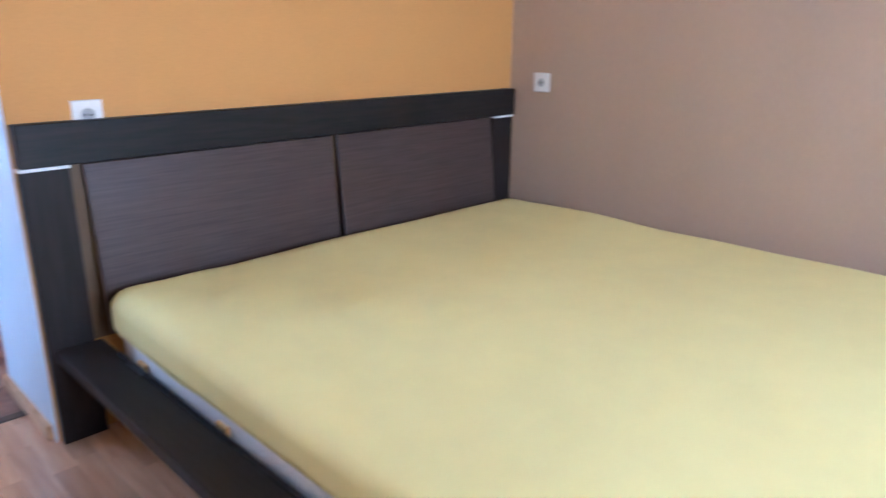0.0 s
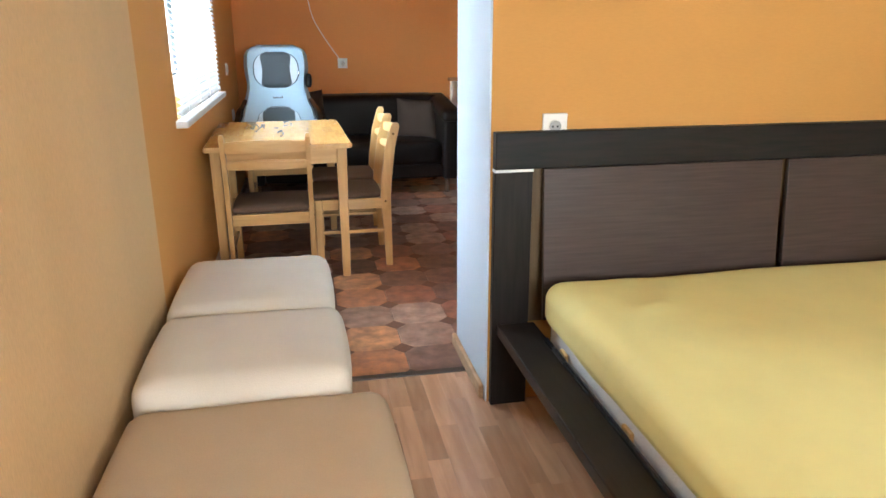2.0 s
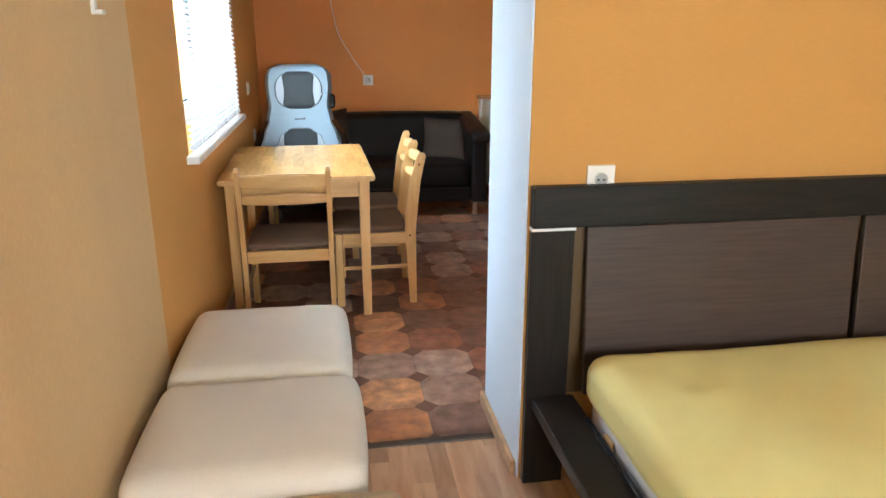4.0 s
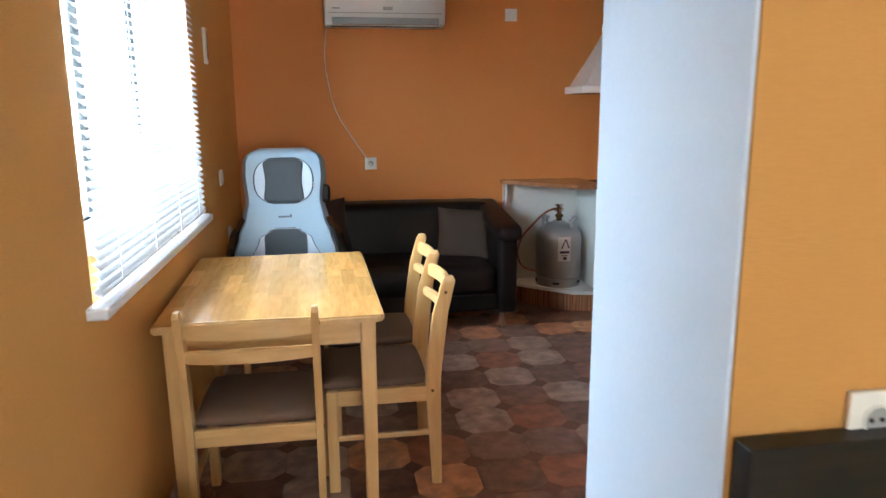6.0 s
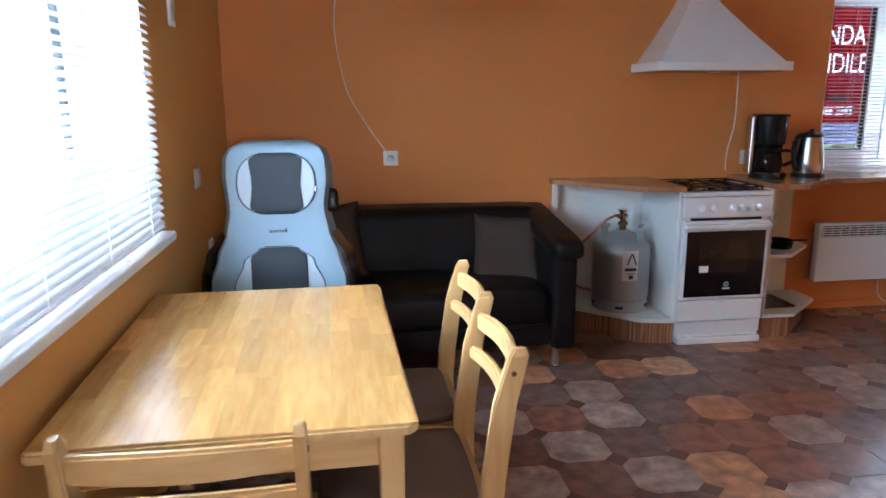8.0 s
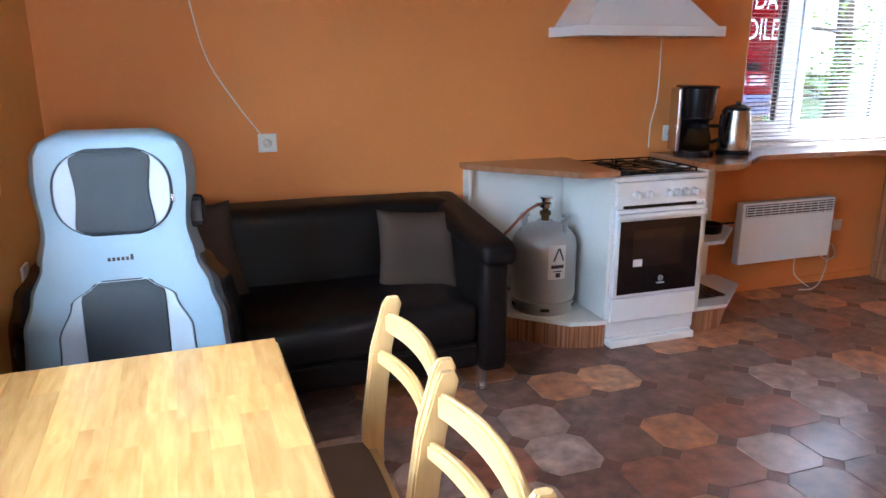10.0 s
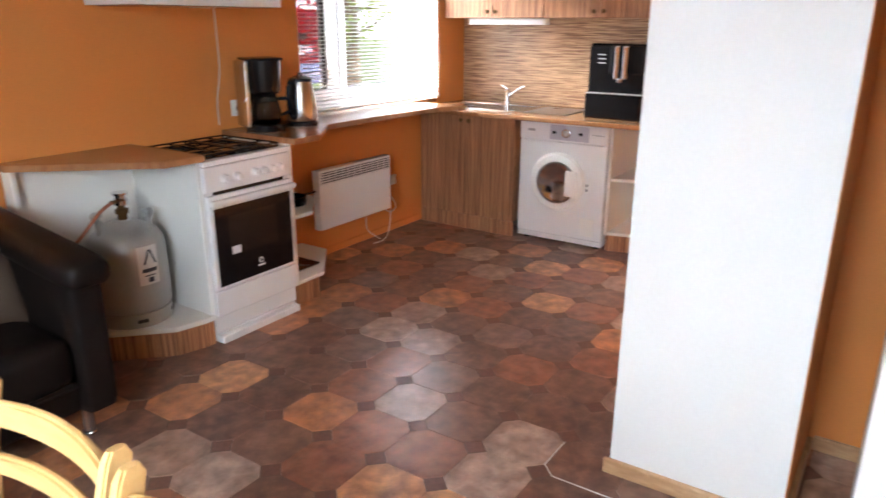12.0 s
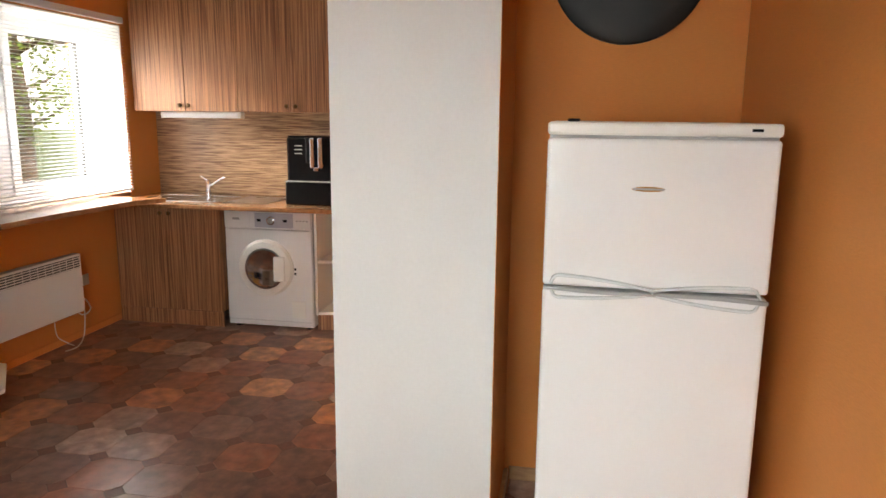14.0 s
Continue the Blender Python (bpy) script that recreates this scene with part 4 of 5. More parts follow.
def corner_unit():
    t = thing("corner_shelf_unit", "white corner base unit with an open niche and brown worktop", "cabinet")
    part("worktop", prism([(1.30, YF - 0.002), (1.30, 6.40), (1.70, 5.965), (1.888, 5.955), (1.888, YF - 0.002)], 0.846, 0.872, 0.003), COUNTER, t)
    part("back_panel", box(1.32, YF - 0.02, 0.145, 1.87, YF - 0.003, 0.8455, 0.001), MELAMINE, t)
    part("side_panel", box(1.872, 6.0, 0.145, 1.888, YF - 0.003, 0.8455, 0.001), MELAMINE, t)
    part("side_panel", box(1.32, 6.40, 0.145, 1.336, YF - 0.021, 0.8455, 0.001), MELAMINE, t)
    part("bottom_shelf", prism([(1.31, YF - 0.004), (1.31, 6.41), (1.40, 6.31), (1.70, 6.02), (1.83, 5.99), (1.888, 5.988), (1.888, YF - 0.004)], 0.122, 0.144, 0.002), MELAMINE, t)
    part("plinth", prism([(1.32, YF - 0.01), (1.32, 6.43), (1.41, 6.335), (1.71, 6.042), (1.83, 6.008), (1.886, 6.006), (1.886, YF - 0.01)], 0.001, 0.121, 0.001), ZEBRA, t, "striped wood plinth")


corner_unit()


def gas_cylinder():
    t = thing("gas_cylinder", "grey aluminium gas bottle with label and regulator in the niche", "gas bottle", pose(1.68, 6.275, 0.145))
    r = 0.16
    smooth(part("foot_ring", lathe([(r - 0.012, 0), (r - 0.006, 0.0), (r - 0.004, 0.06), (r - 0.014, 0.065)], 40), ALU, t), 40)
    smooth(part("body", lathe([(0.06, 0.03), (r - 0.02, 0.045), (r, 0.08), (r, 0.33), (r - 0.006, 0.365), (r - 0.03, 0.40), (r - 0.075, 0.43), (0.045, 0.44), (0.04, 0.45)], 48), ALU, t), 50)
    for k in range(5):
        a = radians(-130 + k * 72)
        bm = box(-0.022, -0.004, 0, 0.022, 0.004, 0.016, 0.003)
        bmesh.ops.transform(bm, matrix=pose(0, 0, 0.022) @ pose(0, 0, 0, 0, 0, math.degrees(a)) @ pose(0, r - 0.006, 0), verts=bm.verts[:])
        part("foot_slot", bm, GREYGAP, t)
    for a0 in (150, -30):
        pts = [(0.115 * math.cos(radians(a0 + k * 10 - 40)), 0.115 * math.sin(radians(a0 + k * 10 - 40)), 0.46 + 0.012 * (1 if 1 < k < 7 else 0)) for k in range(9)]
        smooth(part("handle_ring", tube(pts, 0.012, 8), ALU, t), 60)
        for k in (1, 7):
            part("handle_post", tube([(pts[k][0], pts[k][1], 0.38), (pts[k][0], pts[k][1], 0.465)], 0.011, 8), ALU, t)
    valve = part("valve", lathe([(0.02, 0.44), (0.02, 0.475), (0.028, 0.477), (0.028, 0.495), (0.016, 0.5), (0.016, 0.515)], 18), BRASS, t)
    part("regulator", lathe([(0.02, 0.512), (0.033, 0.516), (0.033, 0.535), (0.024, 0.545), (0.024, 0.556), (0.034, 0.56), (0.034, 0.568)], 22), CHROME, t)
    part("regulator_outlet", tube([(0, 0, 0.53), (-0.055, -0.02, 0.535)], 0.009, 8), BRASS, t)
    smooth(part("hose", tube(curve_points([(-0.05, -0.02, 0.535), (-0.12, -0.04, 0.51), (-0.20, -0.03, 0.43), (-0.26, 0.03, 0.33), (-0.27, 0.1, 0.2), (-0.22, 0.12, 0.10), (-0.12, 0.14, 0.06)]), 0.0075, 8), HOSE, t, "orange-brown rubber gas hose"), 60)

    def on_body(u0, u1, z0, z1, m, nm, lift):
        bm = bmesh.new()
        n = 8
        rows = []
        for k in range(n + 1):
            a = radians(-88) + (u0 + (u1 - u0) * k / n) / r
            rows.append([bm.verts.new(((r + lift) * math.cos(a), (r + lift) * math.sin(a), z)) for z in (z0, z1)])
        for a, b in zip(rows, rows[1:]):
            bm.faces.new((a[0], b[0], b[1], a[1]))
        part(nm, bm, m, t)

    on_body(-0.06, 0.03, 0.19, 0.36, LABEL, "label", 0.0008)
    on_body(-0.045, 0.02, 0.245, 0.262, INK, "label_bar", 0.0016)
    on_body(-0.035, 0.01, 0.228, 0.233, INK, "label_bar", 0.0016)
    on_body(-0.022, 0.002, 0.20, 0.222, INK, "label_mark", 0.0016)
    for k in range(7):
        w = 0.024 * (1 - k / 7)
        on_body(-0.012 - w, -0.012 - w + 0.009, 0.28 + k * 0.009, 0.289 + k * 0.009, INK, "label_mark", 0.0016)
        on_body(-0.012 + w, -0.012 + w + 0.009, 0.28 + k * 0.009, 0.289 + k * 0.009, INK, "label_mark", 0.0016)


gas_cylinder()


def cooker():
    t = thing("gas_cooker", "white gas cooker with black oven door and black pan supports", "cooker")
    x0, x1, y0, y1 = 1.893, 2.394, 5.992, 6.45
    part("body", box(x0, y0 + 0.012, 0.045, x1, y1, 0.80, 0.003), ENAMEL, t)
    part("foot_board", box(x0 + 0.008, y0 - 0.025, 0.0, x1 - 0.012, y0 + 0.05, 0.035, 0.004), ENAMEL, t)
    part("plinth_step", box(x0 + 0.012, y0 + 0.004, 0.036, x1 - 0.012, y0 + 0.06, 0.044, 0.002), ENAMEL, t)
    part("storage_drawer", box(x0 + 0.004, y0 - 0.008, 0.125, x1 - 0.004, y0 + 0.011, 0.245, 0.006), ENAMEL, t)
    door = part("oven_door", box(x0 + 0.006, y0 - 0.014, 0.252, x1 - 0.006, y0 + 0.011, 0.685, 0.006), ENAMEL, t, "white framed oven door")
    part("door_glass", box(x0 + 0.026, y0 - 0.0175, 0.268, x1 - 0.026, y0 - 0.0135, 0.628, 0.002), BLACKGLOSS, door)
    part("viewing_window", box(x0 + 0.095, y0 - 0.019, 0.40, x1 - 0.12, y0 - 0.017, 0.585, 0.001), mat_ovenwin, door)
    part("sticker", box(x0 + 0.105, y0 - 0.0195, 0.405, x0 + 0.155, y0 - 0.0185, 0.44), LABEL, door)
    bm = lathe([(0.014, 0), (0.014, 0.001), (0.011, 0.001), (0.011, 0)], 20)
    bmesh.ops.transform(bm, matrix=pose(2.16, y0 - 0.0175, 0.335, 90, 0, 0), verts=bm.verts[:])
    part("maker_mark", bm, LABEL, door)
    part("maker_bar", box(2.138, y0 - 0.0185, 0.308, 2.182, y0 - 0.0172, 0.315), LABEL, door)
    part("door_handle", box(x0 + 0.004, y0 - 0.045, 0.642, x1 - 0.004, y0 - 0.012, 0.668, 0.008), ENAMEL, door, "white bar handle")
    part("vent_gap", box(x0 + 0.05, y0 - 0.002, 0.672, x1 - 0.05, y0 + 0.0105, 0.70), BLACK, t)
    bm = box(x0, y0 - 0.008, 0.70, x1, y0 + 0.04, 0.812, 0.006)
    part("control_panel", bm, ENAMEL, t)
    for k, x in enumerate((0.105, 0.17, 0.275, 0.325, 0.375, 0.425)):
        bm = lathe([(0.021, 0), (0.021, 0.006), (0.017, 0.008), (0.015, 0.028), (0.012, 0.03)], 20)
        bmesh.ops.transform(bm, matrix=pose(x0 + x, y0 - 0.008, 0.752, 90, 0, 0), verts=bm.verts[:])
        kn = part("knob", bm, ENAMEL, t)
        part("pointer", box(x0 + x - 0.003, y0 - 0.042, 0.738, x0 + x + 0.003, y0 - 0.037, 0.766, 0.001), ENAMEL, kn)
    part("hob_top", box(x0 - 0.004, y0 - 0.012, 0.815, x1 + 0.004, y1 + 0.005, 0.838, 0.005), ENAMEL, t)
    part("hob_well", box(x0 + 0.03, y0 + 0.03, 0.8385, x1 - 0.03, y1 - 0.02, 0.842, 0.002), BLACKGLOSS, t)
    for cx in (x0 + 0.14, x1 - 0.14):
        for cy in (y0 + 0.13, y1 - 0.12):
            part("burner", lathe([(0.045, 0.842), (0.045, 0.852), (0.035, 0.856), (0.035, 0.8565), (0.03, 0.858)], 22, (cx, cy, 0)), BLACK, t)
            part("burner_cap_edge", lathe([(0.047, 0.842), (0.047, 0.848)], 22, (cx, cy, 0)), STEEL, t)
    for cx in (x0 + 0.14, x1 - 0.14):
        g = bmesh.new()
        for q in ((cx - 0.105, y0 + 0.03, cx - 0.095, y1 - 0.03), (cx + 0.095, y0 + 0.03, cx + 0.105, y1 - 0.03), (cx - 0.095, y0 + 0.03, cx + 0.095, y0 + 0.04), (cx - 0.095, y1 - 0.04, cx + 0.095, y1 - 0.03),
                  (cx - 0.004, y0 + 0.04, cx + 0.004, y1 - 0.04), (cx - 0.095, y0 + 0.126, cx - 0.02, y0 + 0.134), (cx + 0.02, y0 + 0.126, cx + 0.095, y0 + 0.134), (cx - 0.095, y1 - 0.124, cx - 0.02, y1 - 0.116), (cx + 0.02, y1 - 0.124, cx + 0.095, y1 - 0.116)):
            box(q[0], q[1], 0.853, q[2], q[3], 0.860, 0.001, 1, g)
        for px in (cx - 0.1, cx + 0.1):
            for py in (y0 + 0.035, y1 - 0.035):
                box(px - 0.004, py - 0.004, 0.8425, px + 0.004, py + 0.004, 0.853, bm=g)
        part("pan_support", g, BLACK, t, "black cast pan support")


mat_ovenwin = mat("smoked_oven_window", (0.012, 0.009, 0.008), 0.1, vary=0.2, bump=0, spec=0.35)
cooker()


def hood():
    t = thing("cooker_hood", "white chimney cooker hood with a flared canopy", "cooker hood")
    x0, x1, y0, z = 1.765, 2.53, 6.12, 1.465
    part("rim", box(x0, y0, z, x1, YF - 0.001, z + 0.048, 0.004), ENAMEL, t)
    c, h = 2.085, 0.06
    bm = bmesh.new()
    rings = []
    for k in range(9):
        u = k / 8
        f = (1 - u) ** 1.1
        a, b = c - h - (c - h - x0 - 0.03) * f, c + h + (x1 - 0.03 - c - h) * f
        yy = YF - 0.17 - (YF - 0.17 - y0 - 0.02) * f
        zz = z + 0.0485 + 0.36 * u
        rings.append([bm.verts.new(p) for p in ((a, yy, zz), (b, yy, zz), (b, YF - 0.002, zz), (a, YF - 0.002, zz))])
    for a, b in zip(rings, rings[1:]):
        for k in range(4):
            bm.faces.new((a[k], a[(k + 1) % 4], b[(k + 1) % 4], b[k]))
    bm.faces.new(rings[0][::-1])
    bm.faces.new(rings[-1])
    bmesh.ops.recalc_face_normals(bm, faces=bm.faces[:])
    smooth(part("canopy", bm, ENAMEL, t), 30)
    part("collar", box(c - 0.066, YF - 0.16, z + 0.41, c + 0.066, YF - 0.01, z + 0.475, 0.008), ENAMEL, t)
    prof = []
    k = 0
    zz = z + 0.476
    while zz < H - 0.002:
        prof.append((0.055 if k % 2 else 0.0595, zz))
        zz += 0.012
        k += 1
    smooth(part("duct", lathe(prof, 24, (c, YF - 0.085, 0)), STEEL, t, "ribbed aluminium duct"), 50)
    part("filter", box(x0 + 0.04, y0 + 0.03, z - 0.004, x1 - 0.04, YF - 0.03, z - 0.0005), STEEL, t)


hood()


def end_shelf_unit():
    t = thing("open_end_shelf", "white open end shelf unit beside the cooker with angled shelves", "shelf unit")
    part("side_panel", box(2.402, 6.0, 0.12, 2.418, YF - 0.003, 0.8445, 0.001), MELAMINE, t)
    part("back_panel", box(2.419, YF - 0.016, 0.12, 2.84, YF - 0.003, 0.8445, 0.001), MELAMINE, t)
    pts = [(2.4185, YF - 0.0165), (2.4185, 6.0), (2.60, 6.0), (2.90, 6.26), (2.90, YF - 0.0165)]
    small = [(2.4185, YF - 0.0165), (2.4185, 6.03), (2.57, 6.03), (2.82, 6.26), (2.82, YF - 0.0165)]
    part("shelf", prism(pts, 0.12, 0.138, 0.002), MELAMINE, t)
    part("shelf", prism(small, 0.455, 0.473, 0.002), MELAMINE, t)
    part("shelf", prism([(2.4185, YF - 0.0165), (2.4185, 6.1), (2.5, 6.1), (2.66, 6.3), (2.66, YF - 0.0165)], 0.64, 0.655, 0.002), MELAMINE, t)
    part("plinth", prism([(2.404, YF - 0.01), (2.404, 6.02), (2.58, 6.02), (2.84, 6.27), (2.84, YF - 0.01)], 0.001, 0.119, 0.001), ZEBRA, t, "striped wood plinth")


end_shelf_unit()
t = thing("saucepan", "small dark saucepan on the open shelf", "pan", pose(2.60, 6.20, 0.473))
smooth(part("bowl", lathe([(0.055, 0), (0.07, 0.006), (0.075, 0.05), (0.07, 0.05), (0.065, 0.01)], 26), BLACK, t), 40)
part("handle", box(0.074, -0.008, 0.036, 0.17, 0.008, 0.046, 0.003), BLACK, t)
t = thing("steel_mug", "steel cup on the open shelf", "cup", pose(2.47, 6.16, 0.473))
smooth(part("cup", lathe([(0.03, 0), (0.034, 0.004), (0.036, 0.085), (0.033, 0.085), (0.03, 0.006)], 22), STEEL, t), 40)
part("handle", tube(curve_points([(0.034, 0, 0.07), (0.058, 0, 0.06), (0.055, 0, 0.03), (0.034, 0, 0.02)], 5), 0.004, 6), STEEL, t)
t = thing("baking_tray", "thin dark tray lying on the bottom shelf", "tray", pose(2.56, 6.22, 0.138))
part("tray", box(-0.11, -0.12, 0, 0.11, 0.12, 0.012, 0.004), STEEL, t)
part("rim", box(-0.115, -0.125, 0.010, 0.115, 0.125, 0.014, 0.002), BLACK, t)

WT = 0.845
tagged(part("window_worktop", prism([(2.40, 5.955), (2.575, 5.955), (2.86, 6.165), (3.2, 6.165), (3.86, 6.12), (4.06, 6.02), (4.06, YF - 0.001), (4.36, YF - 0.001), (4.36, YF + 0.248), (2.99, YF + 0.248), (2.99, YF - 0.001), (2.402, YF - 0.001)], WT, WT + 0.028, 0.003), COUNTER), "brown laminate worktop running under the window", "worktop")


def coffee_maker():
    t = thing("coffee_maker", "black and steel filter coffee maker with a glass jug", "coffee maker", pose(2.545, 6.30, WT + 0.028, 0, 0, -20))
    smooth(part("base", prism([(0.10 * math.cos(a * math.pi / 12), 0.115 * math.sin(a * math.pi / 12)) for a in range(24)], 0, 0.03, 0.006), BLACK, t), 40)
    part("water_tank", box(-0.075, 0.03, 0.03, 0.085, 0.115, 0.344, 0.02, 3), BLACK, t)
    part("steel_panel", box(-0.112, -0.045, 0.02, -0.088, 0.10, 0.345, 0.008), STEEL, t, "brushed steel side strip")
    smooth(part("filter_holder", lathe([(0.07, 0.185), (0.08, 0.195), (0.086, 0.32), (0.086, 0.3445), (0.08, 0.3448)], 30, (0, -0.015, 0)), BLACK, t), 40)
    smooth(part("jug", lathe([(0.05, 0.031), (0.07, 0.04), (0.075, 0.09), (0.062, 0.145), (0.05, 0.165)], 30, (0, -0.02, 0)), GLASS, t, "clear glass jug"), 50)
    smooth(part("coffee_residue", lathe([(0.045, 0.034), (0.064, 0.042), (0.066, 0.06)], 24, (0, -0.02, 0)), BLACKGLOSS, t), 50)
    part("jug_band", lathe([(0.064, 0.145), (0.066, 0.15), (0.055, 0.168), (0.045, 0.18)], 30, (0, -0.02, 0)), BLACK, t)
    part("jug_handle", tube(curve_points([(0.06, -0.03, 0.155), (0.115, -0.05, 0.15), (0.12, -0.05, 0.10), (0.075, -0.03, 0.07)], 5), 0.009, 8), BLACK, t)
    part("lid", box(-0.085, -0.07, 0.345, 0.085, 0.112, 0.358, 0.006), BLACK, t)


coffee_maker()


def kettle():
    t = thing("kettle", "brushed steel electric kettle with a black handle", "kettle", pose(2.795, 6.29, WT + 0.028, 0, 0, 15) @ Matrix.Scale(1.06, 4))
    part("base", lathe([(0.085, 0), (0.085, 0.014), (0.075, 0.02)], 30), BLACK, t)
    smooth(part("body", lathe([(0.076, 0.021), (0.08, 0.03), (0.076, 0.10), (0.066, 0.17), (0.058, 0.215)], 34), STEEL, t), 40)
    smooth(part("lid", lathe([(0.06, 0.215), (0.058, 0.228), (0.03, 0.24), (0.012, 0.245), (0.012, 0.256)], 28), BLACK, t), 40)
    smooth(part("handle", tube(curve_points([(-0.05, 0, 0.225), (-0.10, 0, 0.215), (-0.118, 0, 0.15), (-0.105, 0, 0.07), (-0.078, 0, 0.04)], 6), [0.014] * 25, 10), BLACK, t), 60)
    part("spout", prism([(0.045, -0.02), (0.09, 0), (0.045, 0.02)], 0.185, 0.215, 0.004), STEEL, t)


kettle()


def radiator():
    t = thing("panel_heater", "white electric panel convector heater under the window", "heater")
    x0, x1, y, z0, z1 = 2.955, 3.628, 6.345, 0.215, 0.575
    part("panel", box(x0, y, z0, x1, y + 0.055, z1, 0.006), ENAMEL, t)
    # Dark strip on the panel: shade inside the grille's slots, as colour.
    part("grille_shade", box(x0 + 0.02, y - 0.002, z1 - 0.085, x1 - 0.02, y + 0.004, z1 - 0.014), GREYGAP, t)
    for r in range(5):
        part("grille_slat", box(x0 + 0.02, y - 0.007, z1 - 0.083 + r * 0.0145, x1 - 0.02, y - 0.0022, z1 - 0.0765 + r * 0.0145, 0.001), ENAMEL, t)
    for k in range(12):
        x = x0 + 0.02 + (x1 - x0 - 0.045) * k / 11
        part("grille_bar", box(x, y - 0.008, z1 - 0.085, x + 0.005, y - 0.0071, z1 - 0.014), ENAMEL, t)
    for x in (x0 + 0.1, x1 - 0.13):
        part("bracket", box(x, y + 0.0555, z0 + 0.05, x + 0.03, YF - 0.0005, z1 - 0.05), ENAMEL, t)
    part("control_box", box(x1 + 0.0005, y + 0.01, z0 + 0.05, x1 + 0.012, y + 0.05, z0 + 0.16, 0.003), PLASTIC_W, t)


radiator()
cable("white heater cable looping down to the floor", [(3.60, 6.40, 0.22), (3.68, 6.40, 0.17), (3.76, 6.41, 0.19), (3.72, 6.42, 0.26), (3.70, 6.41, 0.14), (3.64, 6.38, 0.05), (3.56, 6.36, 0.008), (3.46, 6.37, 0.006)], 0.004)
cable("thin white cable hanging behind the heater", [(3.45, 6.42, 0.22), (3.46, 6.42, 0.1), (3.52, 6.41, 0.04), (3.56, 6.39, 0.008)], 0.003)


# ---- kitchen wall ----
def cabinet(label, y0, y1, z0, z1, x0, x1, doors, knob_z, plinth):
    t = thing("base_cabinet" if plinth else "wall_cabinet", label, "cabinet")
    part("body", box(x0 + 0.02, y0 + 0.001, z0, x1, y1 - 0.001, z1, 0.001), ZEBRA, t)
    w = (y1 - y0) / doors
    for k in range(doors):
        a, b = y0 + k * w + 0.0015, y0 + (k + 1) * w - 0.0015
        d = part("door", box(x0, a, z0 + 0.002, x0 + 0.018, b, z1 - 0.002, 0.0015), ZEBRA, t)
        ky = b - 0.03 if k % 2 == 0 else a + 0.03
        bm = lathe([(0.006, 0), (0.006, 0.01), (0.013, 0.014), (0.014, 0.022), (0.008, 0.027)], 16)
        bmesh.ops.transform(bm, matrix=pose(x0, ky, knob_z, 0, -90, 0), verts=bm.verts[:])
        part("knob", bm, BRASS, d, "aged brass knob")
    if plinth:
        part("plinth", box(x0 + 0.004, y0 + 0.001, 0.001, x0 + 0.02, y1 - 0.001, z0 - 0.001), ZEBRA, t)
    return t


cabinet("striped wood base cabinet with two doors under the sink", 5.695, 6.455, 0.105, 0.80, 4.125, XK - 0.002, 2, 0.765, True)
cabinet("striped wood wall cabinet with two doors", 5.676, 6.452, 1.43, 2.19, 4.43, XK - 0.002, 2, 1.47, False)
cabinet("striped wood wall cabinet with two doors", 4.90, 5.674, 1.43, 2.19, 4.43, XK - 0.002, 2, 1.47, False)
tagged(part("sink_worktop", box(4.062, 4.60, 0.805, XK - 0.0005, YF - 0.0015, 0.832, 0.004), COUNTER), "brown laminate kitchen worktop with the sink", "worktop")
tagged(part("backsplash", box(XK - 0.012, 4.60, 0.833, XK - 0.0005, YF - 0.001, 1.429), BACKSPL), "horizontally striped wood-look backsplash panel", "backsplash", kind="structure")


def sink():
    t = thing("kitchen_sink", "steel double-bowl sink set in the worktop", "sink")
    z = 0.8325
    rim = bmesh.new()
    x0, x1, ys = 4.20, 4.62, (5.70, 5.725, 6.0, 6.04, 6.335, 6.36)
    for q in ((x0, ys[0], x0 + 0.03, ys[5]), (x1 - 0.06, ys[0], x1, ys[5]), (x0 + 0.03, ys[0], x1 - 0.06, ys[1]), (x0 + 0.03, ys[2], x1 - 0.06, ys[3]), (x0 + 0.03, ys[4], x1 - 0.06, ys[5])):
        box(q[0], q[1], z, q[2], q[3], z + 0.007, 0.002, 1, rim)
    part("rim", rim, CHROME, t)
    for a, b in ((ys[1], ys[2]), (ys[3], ys[4])):
        part("bowl", box(x0 + 0.03, a, z + 0.0005, x1 - 0.06, b, z + 0.0025), STEEL, t)
        part("drain", lathe([(0.028, z + 0.0026), (0.028, z + 0.004), (0.02, z + 0.0032)], 18, ((x0 + x1) / 2, (a + b) / 2, 0)), CHROME, t)
    part("drainer", box(x0 + 0.02, 5.40, z + 0.0002, x1 - 0.02, 5.698, z + 0.005, 0.002), mat_drainer, t)


mat_drainer = mat("dark_draining_board", (0.10, 0.06, 0.04), 0.3, vary=0.1)
sink()
t = thing("mixer_tap", "chrome single-lever kitchen mixer tap", "tap", pose(4.62, 6.03, 0.8395) @ Matrix.Scale(0.85, 4))
part("body", lathe([(0.026, 0), (0.026, 0.006), (0.02, 0.012), (0.02, 0.085), (0.024, 0.09), (0.024, 0.11), (0.015, 0.118)], 22), CHROME, t)
smooth(part("spout", tube(curve_points([(0, 0, 0.06), (-0.03, -0.10, 0.115), (-0.05, -0.17, 0.15), (-0.055, -0.19, 0.145)], 5), 0.0105, 10), CHROME, t), 60)
part("lever", tube([(0, 0, 0.118), (0.02, 0.07, 0.15)], 0.006, 8), CHROME, t)

t = thing("under_cabinet_light", "white strip light fixed under the wall cabinet", "strip light")
part("housing", box(4.52, 5.70, 1.385, 4.58, 6.31, 1.4295, 0.006), PLASTIC_W, t)
